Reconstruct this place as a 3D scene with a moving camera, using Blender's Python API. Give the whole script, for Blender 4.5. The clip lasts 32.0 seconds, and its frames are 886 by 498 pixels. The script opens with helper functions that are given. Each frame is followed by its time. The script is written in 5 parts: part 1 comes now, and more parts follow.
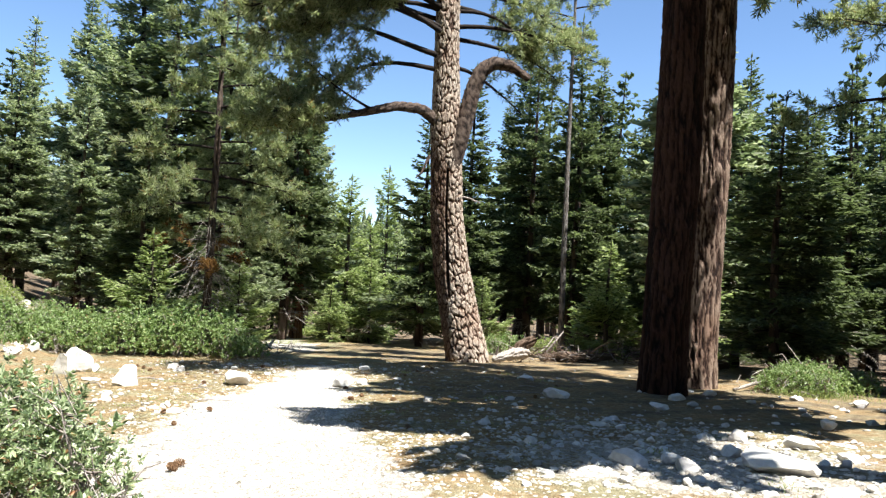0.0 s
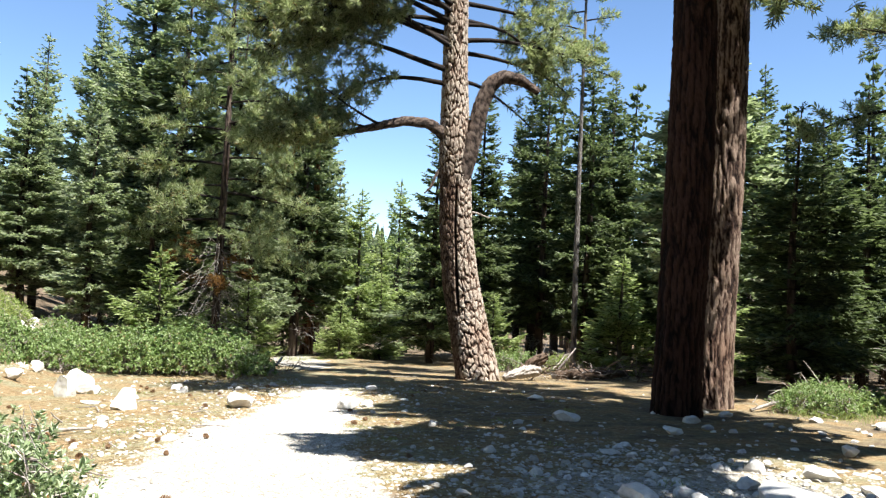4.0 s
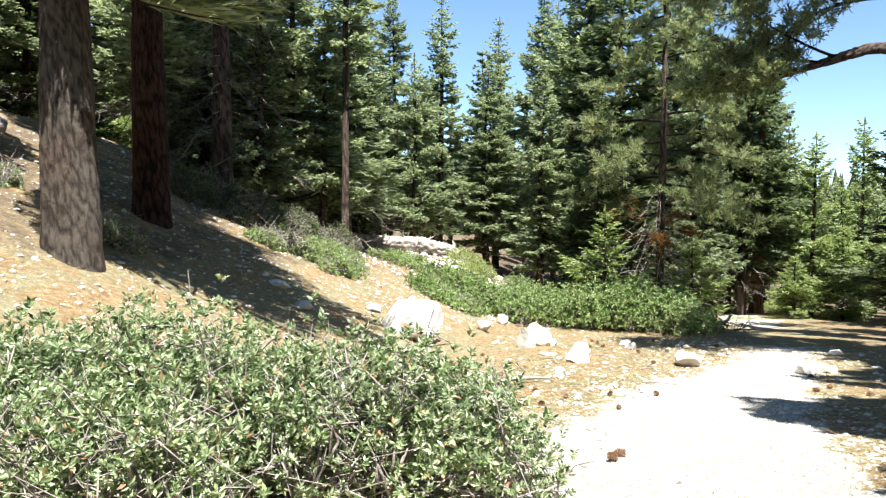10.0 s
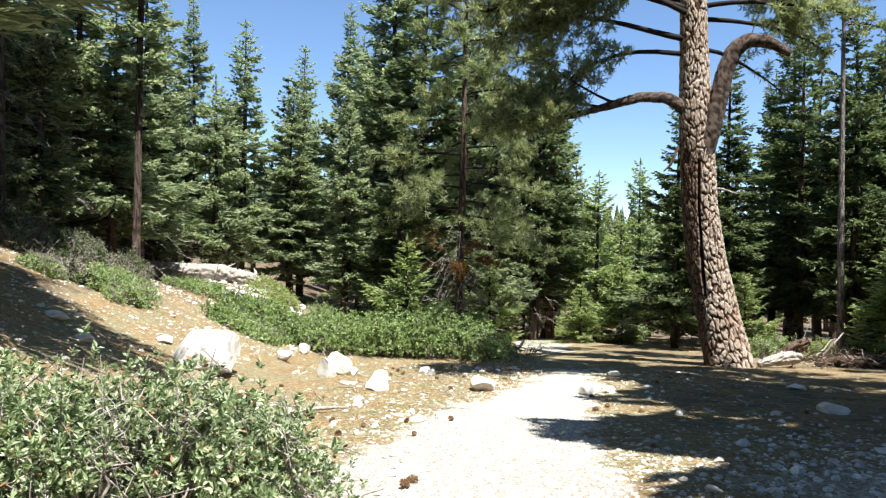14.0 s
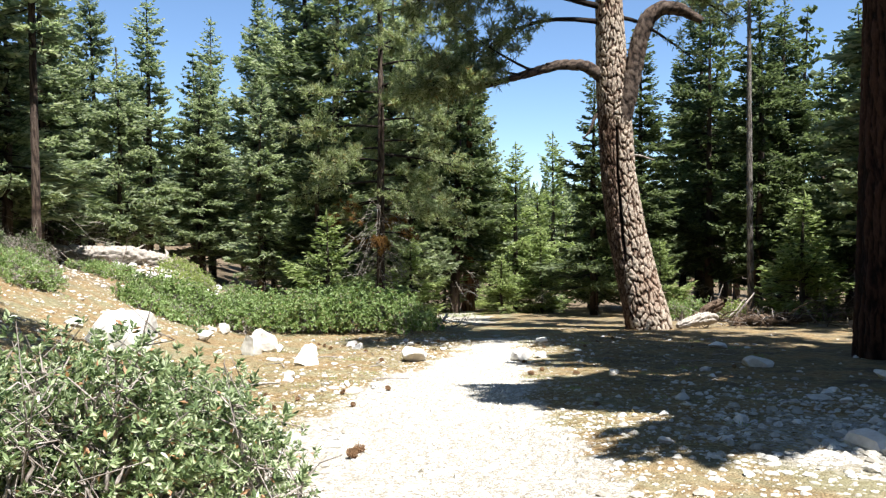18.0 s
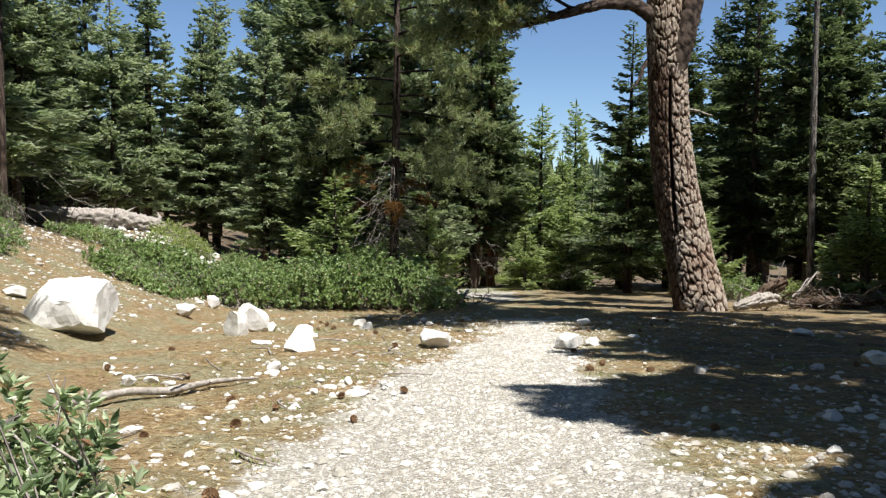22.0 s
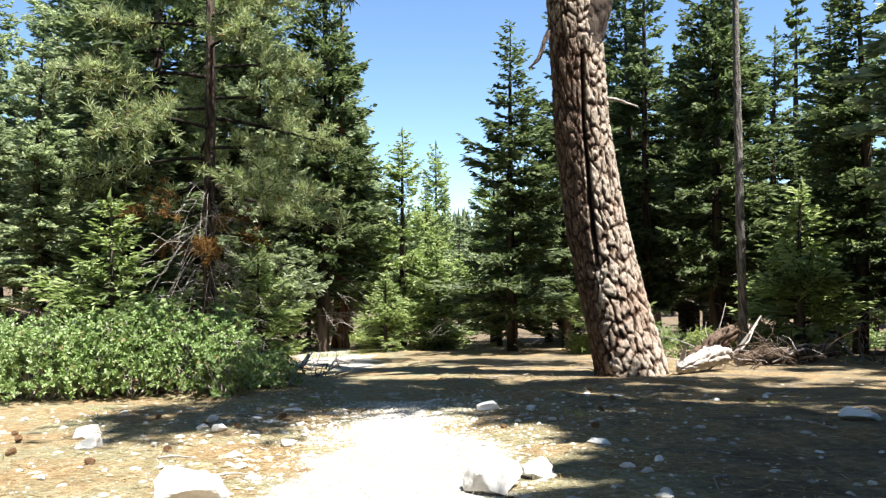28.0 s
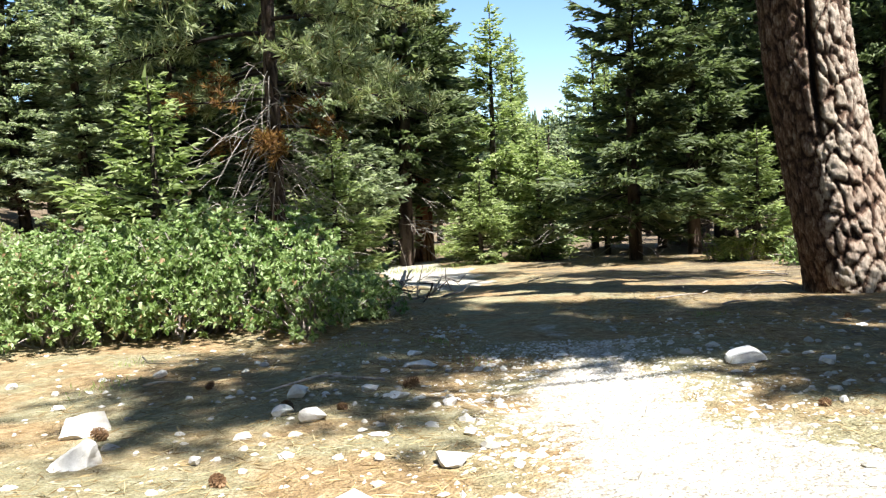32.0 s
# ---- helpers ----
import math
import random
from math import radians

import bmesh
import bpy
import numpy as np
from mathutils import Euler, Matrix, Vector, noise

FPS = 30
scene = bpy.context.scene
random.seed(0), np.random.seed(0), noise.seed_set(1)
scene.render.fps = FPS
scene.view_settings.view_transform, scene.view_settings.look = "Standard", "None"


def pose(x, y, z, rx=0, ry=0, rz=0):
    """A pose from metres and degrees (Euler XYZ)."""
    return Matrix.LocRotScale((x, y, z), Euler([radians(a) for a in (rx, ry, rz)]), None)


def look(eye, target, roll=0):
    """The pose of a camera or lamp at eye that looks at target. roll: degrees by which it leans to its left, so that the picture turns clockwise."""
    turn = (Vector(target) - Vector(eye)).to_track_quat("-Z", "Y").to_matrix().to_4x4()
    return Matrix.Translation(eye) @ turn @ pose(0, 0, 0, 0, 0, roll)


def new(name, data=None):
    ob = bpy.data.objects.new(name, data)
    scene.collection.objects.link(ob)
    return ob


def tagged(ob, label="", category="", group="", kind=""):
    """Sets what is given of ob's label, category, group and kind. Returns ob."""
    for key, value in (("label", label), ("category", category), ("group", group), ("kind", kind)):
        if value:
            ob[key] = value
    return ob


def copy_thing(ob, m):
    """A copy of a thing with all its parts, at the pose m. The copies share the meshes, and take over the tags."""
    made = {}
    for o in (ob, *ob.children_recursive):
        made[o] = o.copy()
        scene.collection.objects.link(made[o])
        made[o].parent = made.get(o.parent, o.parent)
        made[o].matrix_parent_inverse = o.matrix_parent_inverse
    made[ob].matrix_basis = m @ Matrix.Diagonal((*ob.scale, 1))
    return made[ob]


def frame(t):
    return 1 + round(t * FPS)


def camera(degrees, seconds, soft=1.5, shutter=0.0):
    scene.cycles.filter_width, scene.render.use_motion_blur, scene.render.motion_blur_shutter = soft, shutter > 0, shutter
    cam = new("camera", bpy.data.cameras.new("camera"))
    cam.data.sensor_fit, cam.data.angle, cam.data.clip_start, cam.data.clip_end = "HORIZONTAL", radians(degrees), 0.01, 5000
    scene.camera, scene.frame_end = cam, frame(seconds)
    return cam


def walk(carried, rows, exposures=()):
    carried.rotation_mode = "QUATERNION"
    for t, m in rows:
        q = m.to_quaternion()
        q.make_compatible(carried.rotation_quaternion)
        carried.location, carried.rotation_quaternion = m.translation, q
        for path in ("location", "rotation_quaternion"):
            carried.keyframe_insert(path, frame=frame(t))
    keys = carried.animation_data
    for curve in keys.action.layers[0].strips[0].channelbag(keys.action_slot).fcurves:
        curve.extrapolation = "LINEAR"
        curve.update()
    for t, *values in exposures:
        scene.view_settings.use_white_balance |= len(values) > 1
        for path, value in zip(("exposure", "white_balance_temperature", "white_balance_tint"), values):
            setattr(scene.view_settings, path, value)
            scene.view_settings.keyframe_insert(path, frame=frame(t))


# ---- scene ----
cam = camera(58.3, 32.0, soft=1.3)
PATH = [
    (0, (-0.023, -0.063, 1.645), (0.481, 1.872, 1.687), 3.2),
    (0.5, (0.112, 0.14, 1.711), (0.503, 2.1, 1.794), 1.7),
    (1, (0.196, 0.268, 1.755), (0.597, 2.215, 1.974), 1.6),
    (1.5, (0.213, 0.294, 1.764), (0.674, 2.227, 1.994), 1.8),
    (2, (0.17, 0.23, 1.741), (0.696, 2.146, 1.972), 1.7),
    (2.5, (0.154, 0.207, 1.733), (0.671, 2.127, 1.944), 2.6),
    (4.5, (0.244, 0.294, 1.795), (0.649, 2.252, 1.842), 2.5),
    (5, (0.226, 0.256, 1.761), (0.307, 2.254, 1.785), 4.5),
    (5.5, (0.258, 0.309, 1.786), (0.358, 2.305, 1.708), 1.8),
    (6, (0.27, 0.318, 1.806), (-0.009, 2.296, 1.708), 2.7),
    (6.5, (0.17, 0.362, 1.805), (-0.569, 2.22, 1.751), 0.4),
    (7, (0.122, 0.425, 1.789), (-0.854, 2.17, 1.725), 1.0),
    (7.5, (0.135, 0.371, 1.798), (-0.786, 2.144, 1.707), 0.6),
    (8, (0.127, 0.361, 1.806), (-0.789, 2.137, 1.735), 1.2),
    (8.5, (0.121, 0.37, 1.802), (-0.784, 2.152, 1.731), 0.9),
    (9, (0.122, 0.373, 1.796), (-0.764, 2.164, 1.721), 1.1),
    (9.5, (0.135, 0.389, 1.787), (-0.694, 2.208, 1.71), 0.8),
    (10, (0.189, 0.406, 1.796), (-0.408, 2.314, 1.724), 0.8),
    (10.5, (0.243, 0.421, 1.789), (-0.057, 2.397, 1.721), 0.9),
    (11, (0.277, 0.426, 1.786), (0.145, 2.42, 1.726), 1.1),
    (11.5, (0.294, 0.418, 1.788), (0.182, 2.414, 1.731), 0.6),
    (12, (0.307, 0.407, 1.791), (0.224, 2.405, 1.761), 0.1),
    (12.5, (0.311, 0.404, 1.794), (0.242, 2.403, 1.764), 0.0),
    (13, (0.29, 0.427, 1.787), (0.206, 2.425, 1.759), 0.6),
    (13.5, (0.3, 0.42, 1.8), (0.179, 2.416, 1.797), 0.3),
    (14, (0.306, 0.417, 1.807), (0.183, 2.413, 1.815), 1.4),
    (14.5, (0.307, 0.437, 1.792), (0.198, 2.433, 1.734), 0.1),
    (16.5, (0.038, 0.64, 1.567), (0.001, 2.64, 1.535), -0.8),
    (17, (0.068, 0.683, 1.555), (0.027, 2.682, 1.517), -0.8),
    (17.5, (0.084, 0.672, 1.565), (0.131, 2.671, 1.501), 0.1),
    (18, (0.014, 0.793, 1.59), (0.107, 2.79, 1.546), -0.2),
    (18.5, (-0.048, 0.95, 1.567), (-0.101, 2.945, 1.435), -3.2),
    (19, (0.11, 1.127, 1.662), (-0.066, 3.089, 1.314), -4.9),
    (19.5, (-0.106, 1.623, 1.558), (-0.304, 3.614, 1.553), -2.0),
    (20, (-0.163, 2.116, 1.47), (-0.362, 4.104, 1.37), 0.2),
    (20.5, (-0.234, 2.591, 1.41), (-0.474, 4.57, 1.238), -0.7),
    (21, (-0.255, 3.074, 1.349), (-0.168, 5.061, 1.143), 0.1),
    (21.5, (-0.197, 3.655, 1.28), (-0.237, 5.651, 1.156), -1.4),
    (22, (-0.123, 4.143, 1.243), (-0.062, 6.139, 1.136), 0.7),
    (22.5, (0.017, 4.664, 1.169), (0.063, 6.655, 0.994), -2.8),
    (23, (0.197, 5.22, 1.107), (0.273, 7.201, 0.842), -1.7),
    (23.5, (0.264, 5.858, 1.057), (0.489, 7.823, 0.76), -0.3),
    (24, (0.392, 6.486, 1.029), (0.371, 8.483, 0.911), 0.3),
    (24.5, (0.442, 7.136, 0.99), (0.741, 9.112, 0.933), -2.7),
    (26.5, (0.679, 9.559, 0.705), (1.024, 11.528, 0.763), -0.1),
    (27, (0.72, 10.195, 0.667), (1.091, 12.161, 0.686), -0.7),
    (27.5, (0.772, 10.827, 0.661), (1.298, 12.757, 0.66), -0.7),
    (28, (0.774, 11.454, 0.621), (1.189, 13.41, 0.661), -0.3),
    (28.5, (0.729, 12.044, 0.556), (1.222, 13.981, 0.637), -1.3),
    (29, (0.684, 12.557, 0.459), (1.082, 14.517, 0.476), 1.4),
    (29.5, (0.621, 13.116, 0.413), (0.91, 15.089, 0.257), 1.6),
    (30, (0.602, 13.719, 0.391), (0.907, 15.685, 0.189), -0.2),
    (30.5, (0.622, 14.297, 0.329), (0.75, 16.287, 0.174), -1.6),
    (31, (0.496, 14.867, 0.293), (0.595, 16.861, 0.175), -2.3),
    (31.5, (0.457, 15.461, 0.26), (0.707, 17.443, 0.165), 0.5),
    (32, (0.384, 16.067, 0.24), (0.636, 18.043, 0.058), -2.3),
]
walk(cam, [(t, look(eye, target, roll)) for t, eye, target, roll in PATH], exposures=[(0.0, 1.55), (1.0, 1.75), (2.5, 1.75), (4.5, 1.58), (6.5, 1.65), (9.5, 1.75), (11.5, 1.45), (18.0, 1.4), (19.0, 1.1), (23.5, 0.78), (24.5, 0.76), (26.5, 1.65), (29.0, 1.78), (32.0, 1.8)])

# ---- light ----
SUN_AZ, SUN_EL = 147.0, 66.0          # degrees clockwise from +y, degrees above the horizon
world = bpy.data.worlds.new("world")
scene.world = world
world.use_nodes = True
wt = world.node_tree
sky = wt.nodes.new("ShaderNodeTexSky")
sky.sky_type = "NISHITA"
sky.sun_disc = False
sky.sun_elevation = radians(SUN_EL)
sky.sun_rotation = radians(SUN_AZ)
sky.altitude = 1800.0
sky.air_density, sky.dust_density, sky.ozone_density = 1.0, 0.0, 3.0
wt.nodes["Background"].inputs["Strength"].default_value = 0.076
deep = wt.nodes.new("ShaderNodeHueSaturation")
deep.inputs["Saturation"].default_value = 1.05
wt.links.new(sky.outputs["Color"], deep.inputs["Color"])
wt.links.new(deep.outputs["Color"], wt.nodes["Background"].inputs["Color"])
sun_data = bpy.data.lights.new("sun", "SUN")
sun_data.energy, sun_data.angle, sun_data.color = 5.0, radians(0.53), (1.0, 0.98, 0.95)
sun_lamp = new("sun", sun_data)
az, el = radians(SUN_AZ), radians(SUN_EL)
toward = Vector((math.sin(az) * math.cos(el), math.cos(az) * math.cos(el), math.sin(el)))
sun_lamp.matrix_world = look(toward * 60, (0, 0, 0))


# ---- materials ----
def material(name, rough=0.8, metal=0.0):
    m = bpy.data.materials.new(name)
    m.use_nodes = True
    b = m.node_tree.nodes["Principled BSDF"]
    b.inputs["Roughness"].default_value = rough
    b.inputs["Metallic"].default_value = metal
    b.inputs["Specular IOR Level"].default_value = 0.25
    return m, m.node_tree, b


def node(t, kind, **values):
    n = t.nodes.new(kind)
    for key, value in values.items():
        if key in n.inputs:
            n.inputs[key].default_value = value
    return n


def ramp(t, source, stops):
    n = t.nodes.new("ShaderNodeValToRGB")
    e = n.color_ramp.elements
    while len(e) < len(stops):
        e.new(0.5)
    for k, (p, c) in enumerate(stops):
        e[k].position, e[k].color = p, (*c, 1)
    t.links.new(source, n.inputs[0])
    return n.outputs[0]


def coords(t, scale=1.0, stretch=(1, 1, 1)):
    c = t.nodes.new("ShaderNodeTexCoord")
    mp = t.nodes.new("ShaderNodeMapping")
    mp.inputs["Scale"].default_value = [scale * s for s in stretch]
    t.links.new(c.outputs["Object"], mp.inputs[0])
    return mp.outputs[0]


def noise_of(t, vec, scale, detail=5.0, rough=0.6):
    n = t.nodes.new("ShaderNodeTexNoise")
    n.inputs["Scale"].default_value, n.inputs["Detail"].default_value, n.inputs["Roughness"].default_value = scale, detail, rough
    t.links.new(vec, n.inputs["Vector"])
    return n.outputs["Fac"]


def mixed(t, fac, a, b, blend="MIX"):
    n = t.nodes.new("ShaderNodeMix")
    n.data_type, n.blend_type = "RGBA", blend
    for k, v in ((0, fac), (6, a), (7, b)):
        if isinstance(v, (int, float)):
            n.inputs[k].default_value = v
        elif isinstance(v, tuple):
            n.inputs[k].default_value = (*v, 1)
        else:
            t.links.new(v, n.inputs[k])
    return n.outputs[2]


def bump(t, b, height, strength=0.5, distance=0.02):
    n = t.nodes.new("ShaderNodeBump")
    n.inputs["Strength"].default_value, n.inputs["Distance"].default_value = strength, distance
    t.links.new(height, n.inputs["Height"])
    t.links.new(n.outputs[0], b.inputs["Normal"])


def math2(t, op, a, b=0.0):
    n = t.nodes.new("ShaderNodeMath")
    n.operation = op
    for k, v in enumerate((a, b)):
        if isinstance(v, (int, float)):
            n.inputs[k].default_value = v
        else:
            t.links.new(v, n.inputs[k])
    return n.outputs[0]


def foliage(name, dark, mid, light, brown=None, glow=0.45, rough=0.55):
    """Leaves and needles: each leaf or twig has its own shade, and some light passes through."""
    m, t, b = material(name, rough)
    g = t.nodes.new("ShaderNodeNewGeometry")
    stops = [(0.0, dark), (0.45, mid), (0.9, light)]
    if brown:
        stops += [(0.965, light), (0.975, brown)]
    col = ramp(t, g.outputs["Random Per Island"], stops)
    big = noise_of(t, coords(t, 0.5), 1.0, 2.0)
    col = mixed(t, 0.55, col, ramp(t, big, [(0.3, (0.74, 0.78, 0.74)), (0.7, (1.05, 1.05, 0.95))]), "MULTIPLY")
    t.links.new(col, b.inputs["Base Color"])
    tr = t.nodes.new("ShaderNodeBsdfTranslucent")
    t.links.new(mixed(t, 1.0, col, (1.18, 1.25, 0.9), "MULTIPLY"), tr.inputs["Color"])
    mix = t.nodes.new("ShaderNodeMixShader")
    mix.inputs[0].default_value = glow
    t.links.new(b.outputs[0], mix.inputs[1])
    t.links.new(tr.outputs[0], mix.inputs[2])
    t.links.new(mix.outputs[0], t.nodes["Material Output"].inputs["Surface"])
    return m


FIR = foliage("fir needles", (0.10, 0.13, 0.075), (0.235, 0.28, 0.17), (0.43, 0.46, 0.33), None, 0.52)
# the fir green again, with shade put into the colour
FIR_SHADED = foliage("fir needles with shade in the colour", (0.045, 0.062, 0.03), (0.10, 0.13, 0.06), (0.19, 0.225, 0.12))
FIR_YOUNG = foliage("young fir needles", (0.12, 0.16, 0.055), (0.25, 0.31, 0.12), (0.42, 0.47, 0.24))
PINE = foliage("pine needles", (0.125, 0.15, 0.068), (0.27, 0.31, 0.155), (0.46, 0.48, 0.315), (0.30, 0.2, 0.08), 0.5)
RUST = foliage("dead needles", (0.10, 0.05, 0.02), (0.2, 0.10, 0.035), (0.3, 0.17, 0.06))
SHRUB = foliage("shrub leaves", (0.045, 0.075, 0.034), (0.245, 0.32, 0.155), (0.56, 0.61, 0.42), (0.46, 0.25, 0.15), 0.32, 0.28)
SHRUB2 = foliage("mat shrub leaves", (0.09, 0.16, 0.035), (0.23, 0.31, 0.11), (0.39, 0.475, 0.25), (0.34, 0.22, 0.13), 0.35, 0.4)
SAGE = foliage("sage leaves", (0.16, 0.19, 0.11), (0.32, 0.36, 0.23), (0.5, 0.53, 0.38), (0.4, 0.3, 0.2), 0.4, 0.6)
GRASS = foliage("dry grass blades", (0.18, 0.24, 0.07), (0.28, 0.34, 0.11), (0.42, 0.44, 0.2))


def bark_material(name, dark, mid, light, sx=9.0, sz=2.6):
    m, t, b = material(name, 0.9)
    v = coords(t, 1.0, (sx, sx, sz))
    vo = t.nodes.new("ShaderNodeTexVoronoi")
    vo.feature = "DISTANCE_TO_EDGE"
    t.links.new(v, vo.inputs["Vector"])
    vo.inputs["Scale"].default_value = 0.7
    fine = noise_of(t, coords(t, 1.0, (14, 14, 5)), 2.2, 8.0, 0.7)
    big = noise_of(t, coords(t, 0.6), 1.3, 3.0)
    at = t.nodes.new("ShaderNodeAttribute")
    at.attribute_name = "relief"
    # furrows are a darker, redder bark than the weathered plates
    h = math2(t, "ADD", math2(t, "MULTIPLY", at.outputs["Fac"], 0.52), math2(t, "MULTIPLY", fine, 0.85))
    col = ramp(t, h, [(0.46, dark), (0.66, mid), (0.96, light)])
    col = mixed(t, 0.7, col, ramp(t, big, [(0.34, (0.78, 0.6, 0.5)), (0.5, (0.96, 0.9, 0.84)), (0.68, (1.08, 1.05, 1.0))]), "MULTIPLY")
    t.links.new(col, b.inputs["Base Color"])
    hh = math2(t, "ADD", math2(t, "MULTIPLY", vo.outputs["Distance"], 0.6), math2(t, "MULTIPLY", fine, 1.5))
    bump(t, b, hh, 0.9, 0.04)
    return m


BARK_PLATE = bark_material("plated pine bark", (0.03, 0.017, 0.012), (0.15, 0.095, 0.066), (0.54, 0.475, 0.40))
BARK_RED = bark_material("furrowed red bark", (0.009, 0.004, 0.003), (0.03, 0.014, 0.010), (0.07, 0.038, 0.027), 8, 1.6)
BARK_GREY = bark_material("grey fir bark", (0.032, 0.027, 0.022), (0.068, 0.058, 0.049), (0.125, 0.108, 0.092), 10, 3)
BARK_PALE = bark_material("smooth grey bark", (0.06, 0.056, 0.052), (0.15, 0.14, 0.13), (0.26, 0.25, 0.235), 10, 3)
BARK_BROWN = bark_material("ridged brown bark", (0.016, 0.008, 0.006), (0.095, 0.058, 0.042), (0.34, 0.26, 0.205), 9, 1.8)
BARK_ORANGE = bark_material("stringy cedar bark", (0.05, 0.02, 0.01), (0.22, 0.10, 0.05), (0.36, 0.2, 0.11), 9, 1.2)
BARK_DARK = bark_material("dark conifer bark", (0.02, 0.015, 0.012), (0.07, 0.05, 0.04), (0.14, 0.11, 0.09), 10, 3)


def wood_material(name, a, b_, c):
    m, t, b = material(name, 0.85)
    f = noise_of(t, coords(t, 1.0, (3, 3, 3)), 6.0, 8.0, 0.7)
    t.links.new(ramp(t, f, [(0.3, a), (0.5, b_), (0.72, c)]), b.inputs["Base Color"])
    bump(t, b, f, 0.6, 0.01)
    return m


DEADWOOD = wood_material("weathered dead wood", (0.12, 0.10, 0.085), (0.30, 0.265, 0.23), (0.52, 0.48, 0.43))
TWIG = wood_material("grey brown twigs", (0.11, 0.09, 0.075), (0.29, 0.25, 0.22), (0.5, 0.46, 0.42))
DARKWOOD = wood_material("rotten dark wood", (0.03, 0.02, 0.015), (0.09, 0.06, 0.04), (0.2, 0.14, 0.10))
CONE = wood_material("pine cone scales", (0.08, 0.042, 0.02), (0.2, 0.115, 0.06), (0.33, 0.21, 0.12))


def stone_material(name, lo, hi, spot):
    m, t, b = material(name, 0.85)
    o = t.nodes.new("ShaderNodeObjectInfo")
    g = t.nodes.new("ShaderNodeNewGeometry")
    big = noise_of(t, coords(t, 1.0), 5.0, 6.0, 0.65)
    fine = noise_of(t, coords(t, 1.0), 60.0, 4.0, 0.7)
    rnd = math2(t, "FRACT", math2(t, "ADD", o.outputs["Random"], g.outputs["Random Per Island"]))
    col = mixed(t, rnd, lo, hi)
    col = mixed(t, 0.6, col, ramp(t, big, [(0.35, (0.62, 0.58, 0.53)), (0.62, (1.05, 1.04, 1.0))]), "MULTIPLY")
    col = mixed(t, ramp(t, fine, [(0.62, (0, 0, 0)), (0.7, (0.6, 0.6, 0.6))]), col, spot)
    t.links.new(col, b.inputs["Base Color"])
    bump(t, b, math2(t, "ADD", big, math2(t, "MULTIPLY", fine, 0.4)), 0.5, 0.02)
    return m


GRANITE = stone_material("pale granite", (0.56, 0.54, 0.51), (0.80, 0.79, 0.76), (0.25, 0.24, 0.23))
GRAVEL = stone_material("trail gravel", (0.34, 0.315, 0.27), (0.68, 0.66, 0.61), (0.27, 0.24, 0.205))


# ---- lie of the land ----
def ground_z(x, y):
    """Height of the ground: a slope that falls along the trail, with a hillside to the left."""
    x, y = np.asarray(x, float), np.asarray(y, float)
    a = -0.066 * np.clip(y, -25, 90) + 0.16 * np.exp(-((y / 5.0) ** 2))
    h = np.maximum(-x - 4.8 - 0.03 * np.maximum(y - 20, 0), 0)
    hill = np.minimum(np.where(h < 12.5, 0.33 * h**1.12, 5.6 + 0.1 * (h - 12.5)), 9 + 0.02 * h)
    right = np.maximum(-0.03 * np.maximum(x - 16, 0), -3.0)
    hill = hill * (1 - 0.36 * np.clip((y - 20) / 14, 0, 1) ** 1.3)
    ridge = 1.15 * np.exp(-(((x + 10.4) / 2.9) ** 2 + ((y - 36.6) / 2.3) ** 2))
    return a + hill + right + ridge


def far_rise(d):
    """The far side of the valley."""
    return np.clip((np.asarray(d, float) - 130) * 0.075, 0, 24)


def gz(x, y):
    return float(ground_z(x, y))


def trail_x(y):
    s = np.clip((np.asarray(y, float) - 8.6) / 17, 0, 1)
    return 0.25 + 2.5 * s * s * (3 - 2 * s) + 0.02 * np.maximum(np.asarray(y, float) - 40, 0)


def wave(x, y, seed=0.0):
    """Cheap smooth noise between about -1 and 1."""
    return (np.sin(1.7 * x + 2.3 * np.sin(0.9 * y + seed)) + np.sin(2.1 * y + 1.9 * np.sin(1.3 * x - seed)) + np.sin(0.8 * (x + y) + seed)) / 3


rng = np.random.default_rng(7)


def mesh_of(name, verts, faces, mat, smooth=True, relief=None):
    me = bpy.data.meshes.new(name)
    verts, faces = np.asarray(verts, np.float32), np.asarray(faces, np.int32)
    n, k = faces.shape
    me.vertices.add(len(verts))
    me.vertices.foreach_set("co", verts.ravel())
    me.loops.add(n * k)
    me.loops.foreach_set("vertex_index", faces.ravel())
    me.polygons.add(n)
    me.polygons.foreach_set("loop_start", np.arange(0, n * k, k, dtype=np.int32))
    me.polygons.foreach_set("loop_total", np.full(n, k, np.int32))
    me.polygons.foreach_set("use_smooth", np.full(n, smooth, bool))
    if relief is not None:
        me.attributes.new("relief", "FLOAT", "POINT").data.foreach_set("value", np.asarray(relief, np.float32))
    me.materials.append(mat)
    me.update(calc_edges=True)
    return me


def part(name, me, parent, label=""):
    ob = new(name, me)
    ob.parent = parent
    if label:
        ob["label"] = label
    if "branchwork" in name:
        ob["kind"] = "stuff"
    return ob


def thing(name, x, y, z, label, category, group="", kind=""):
    ob = new(name)
    ob.location = (x, y, z)
    return tagged(ob, label, category, group, kind)


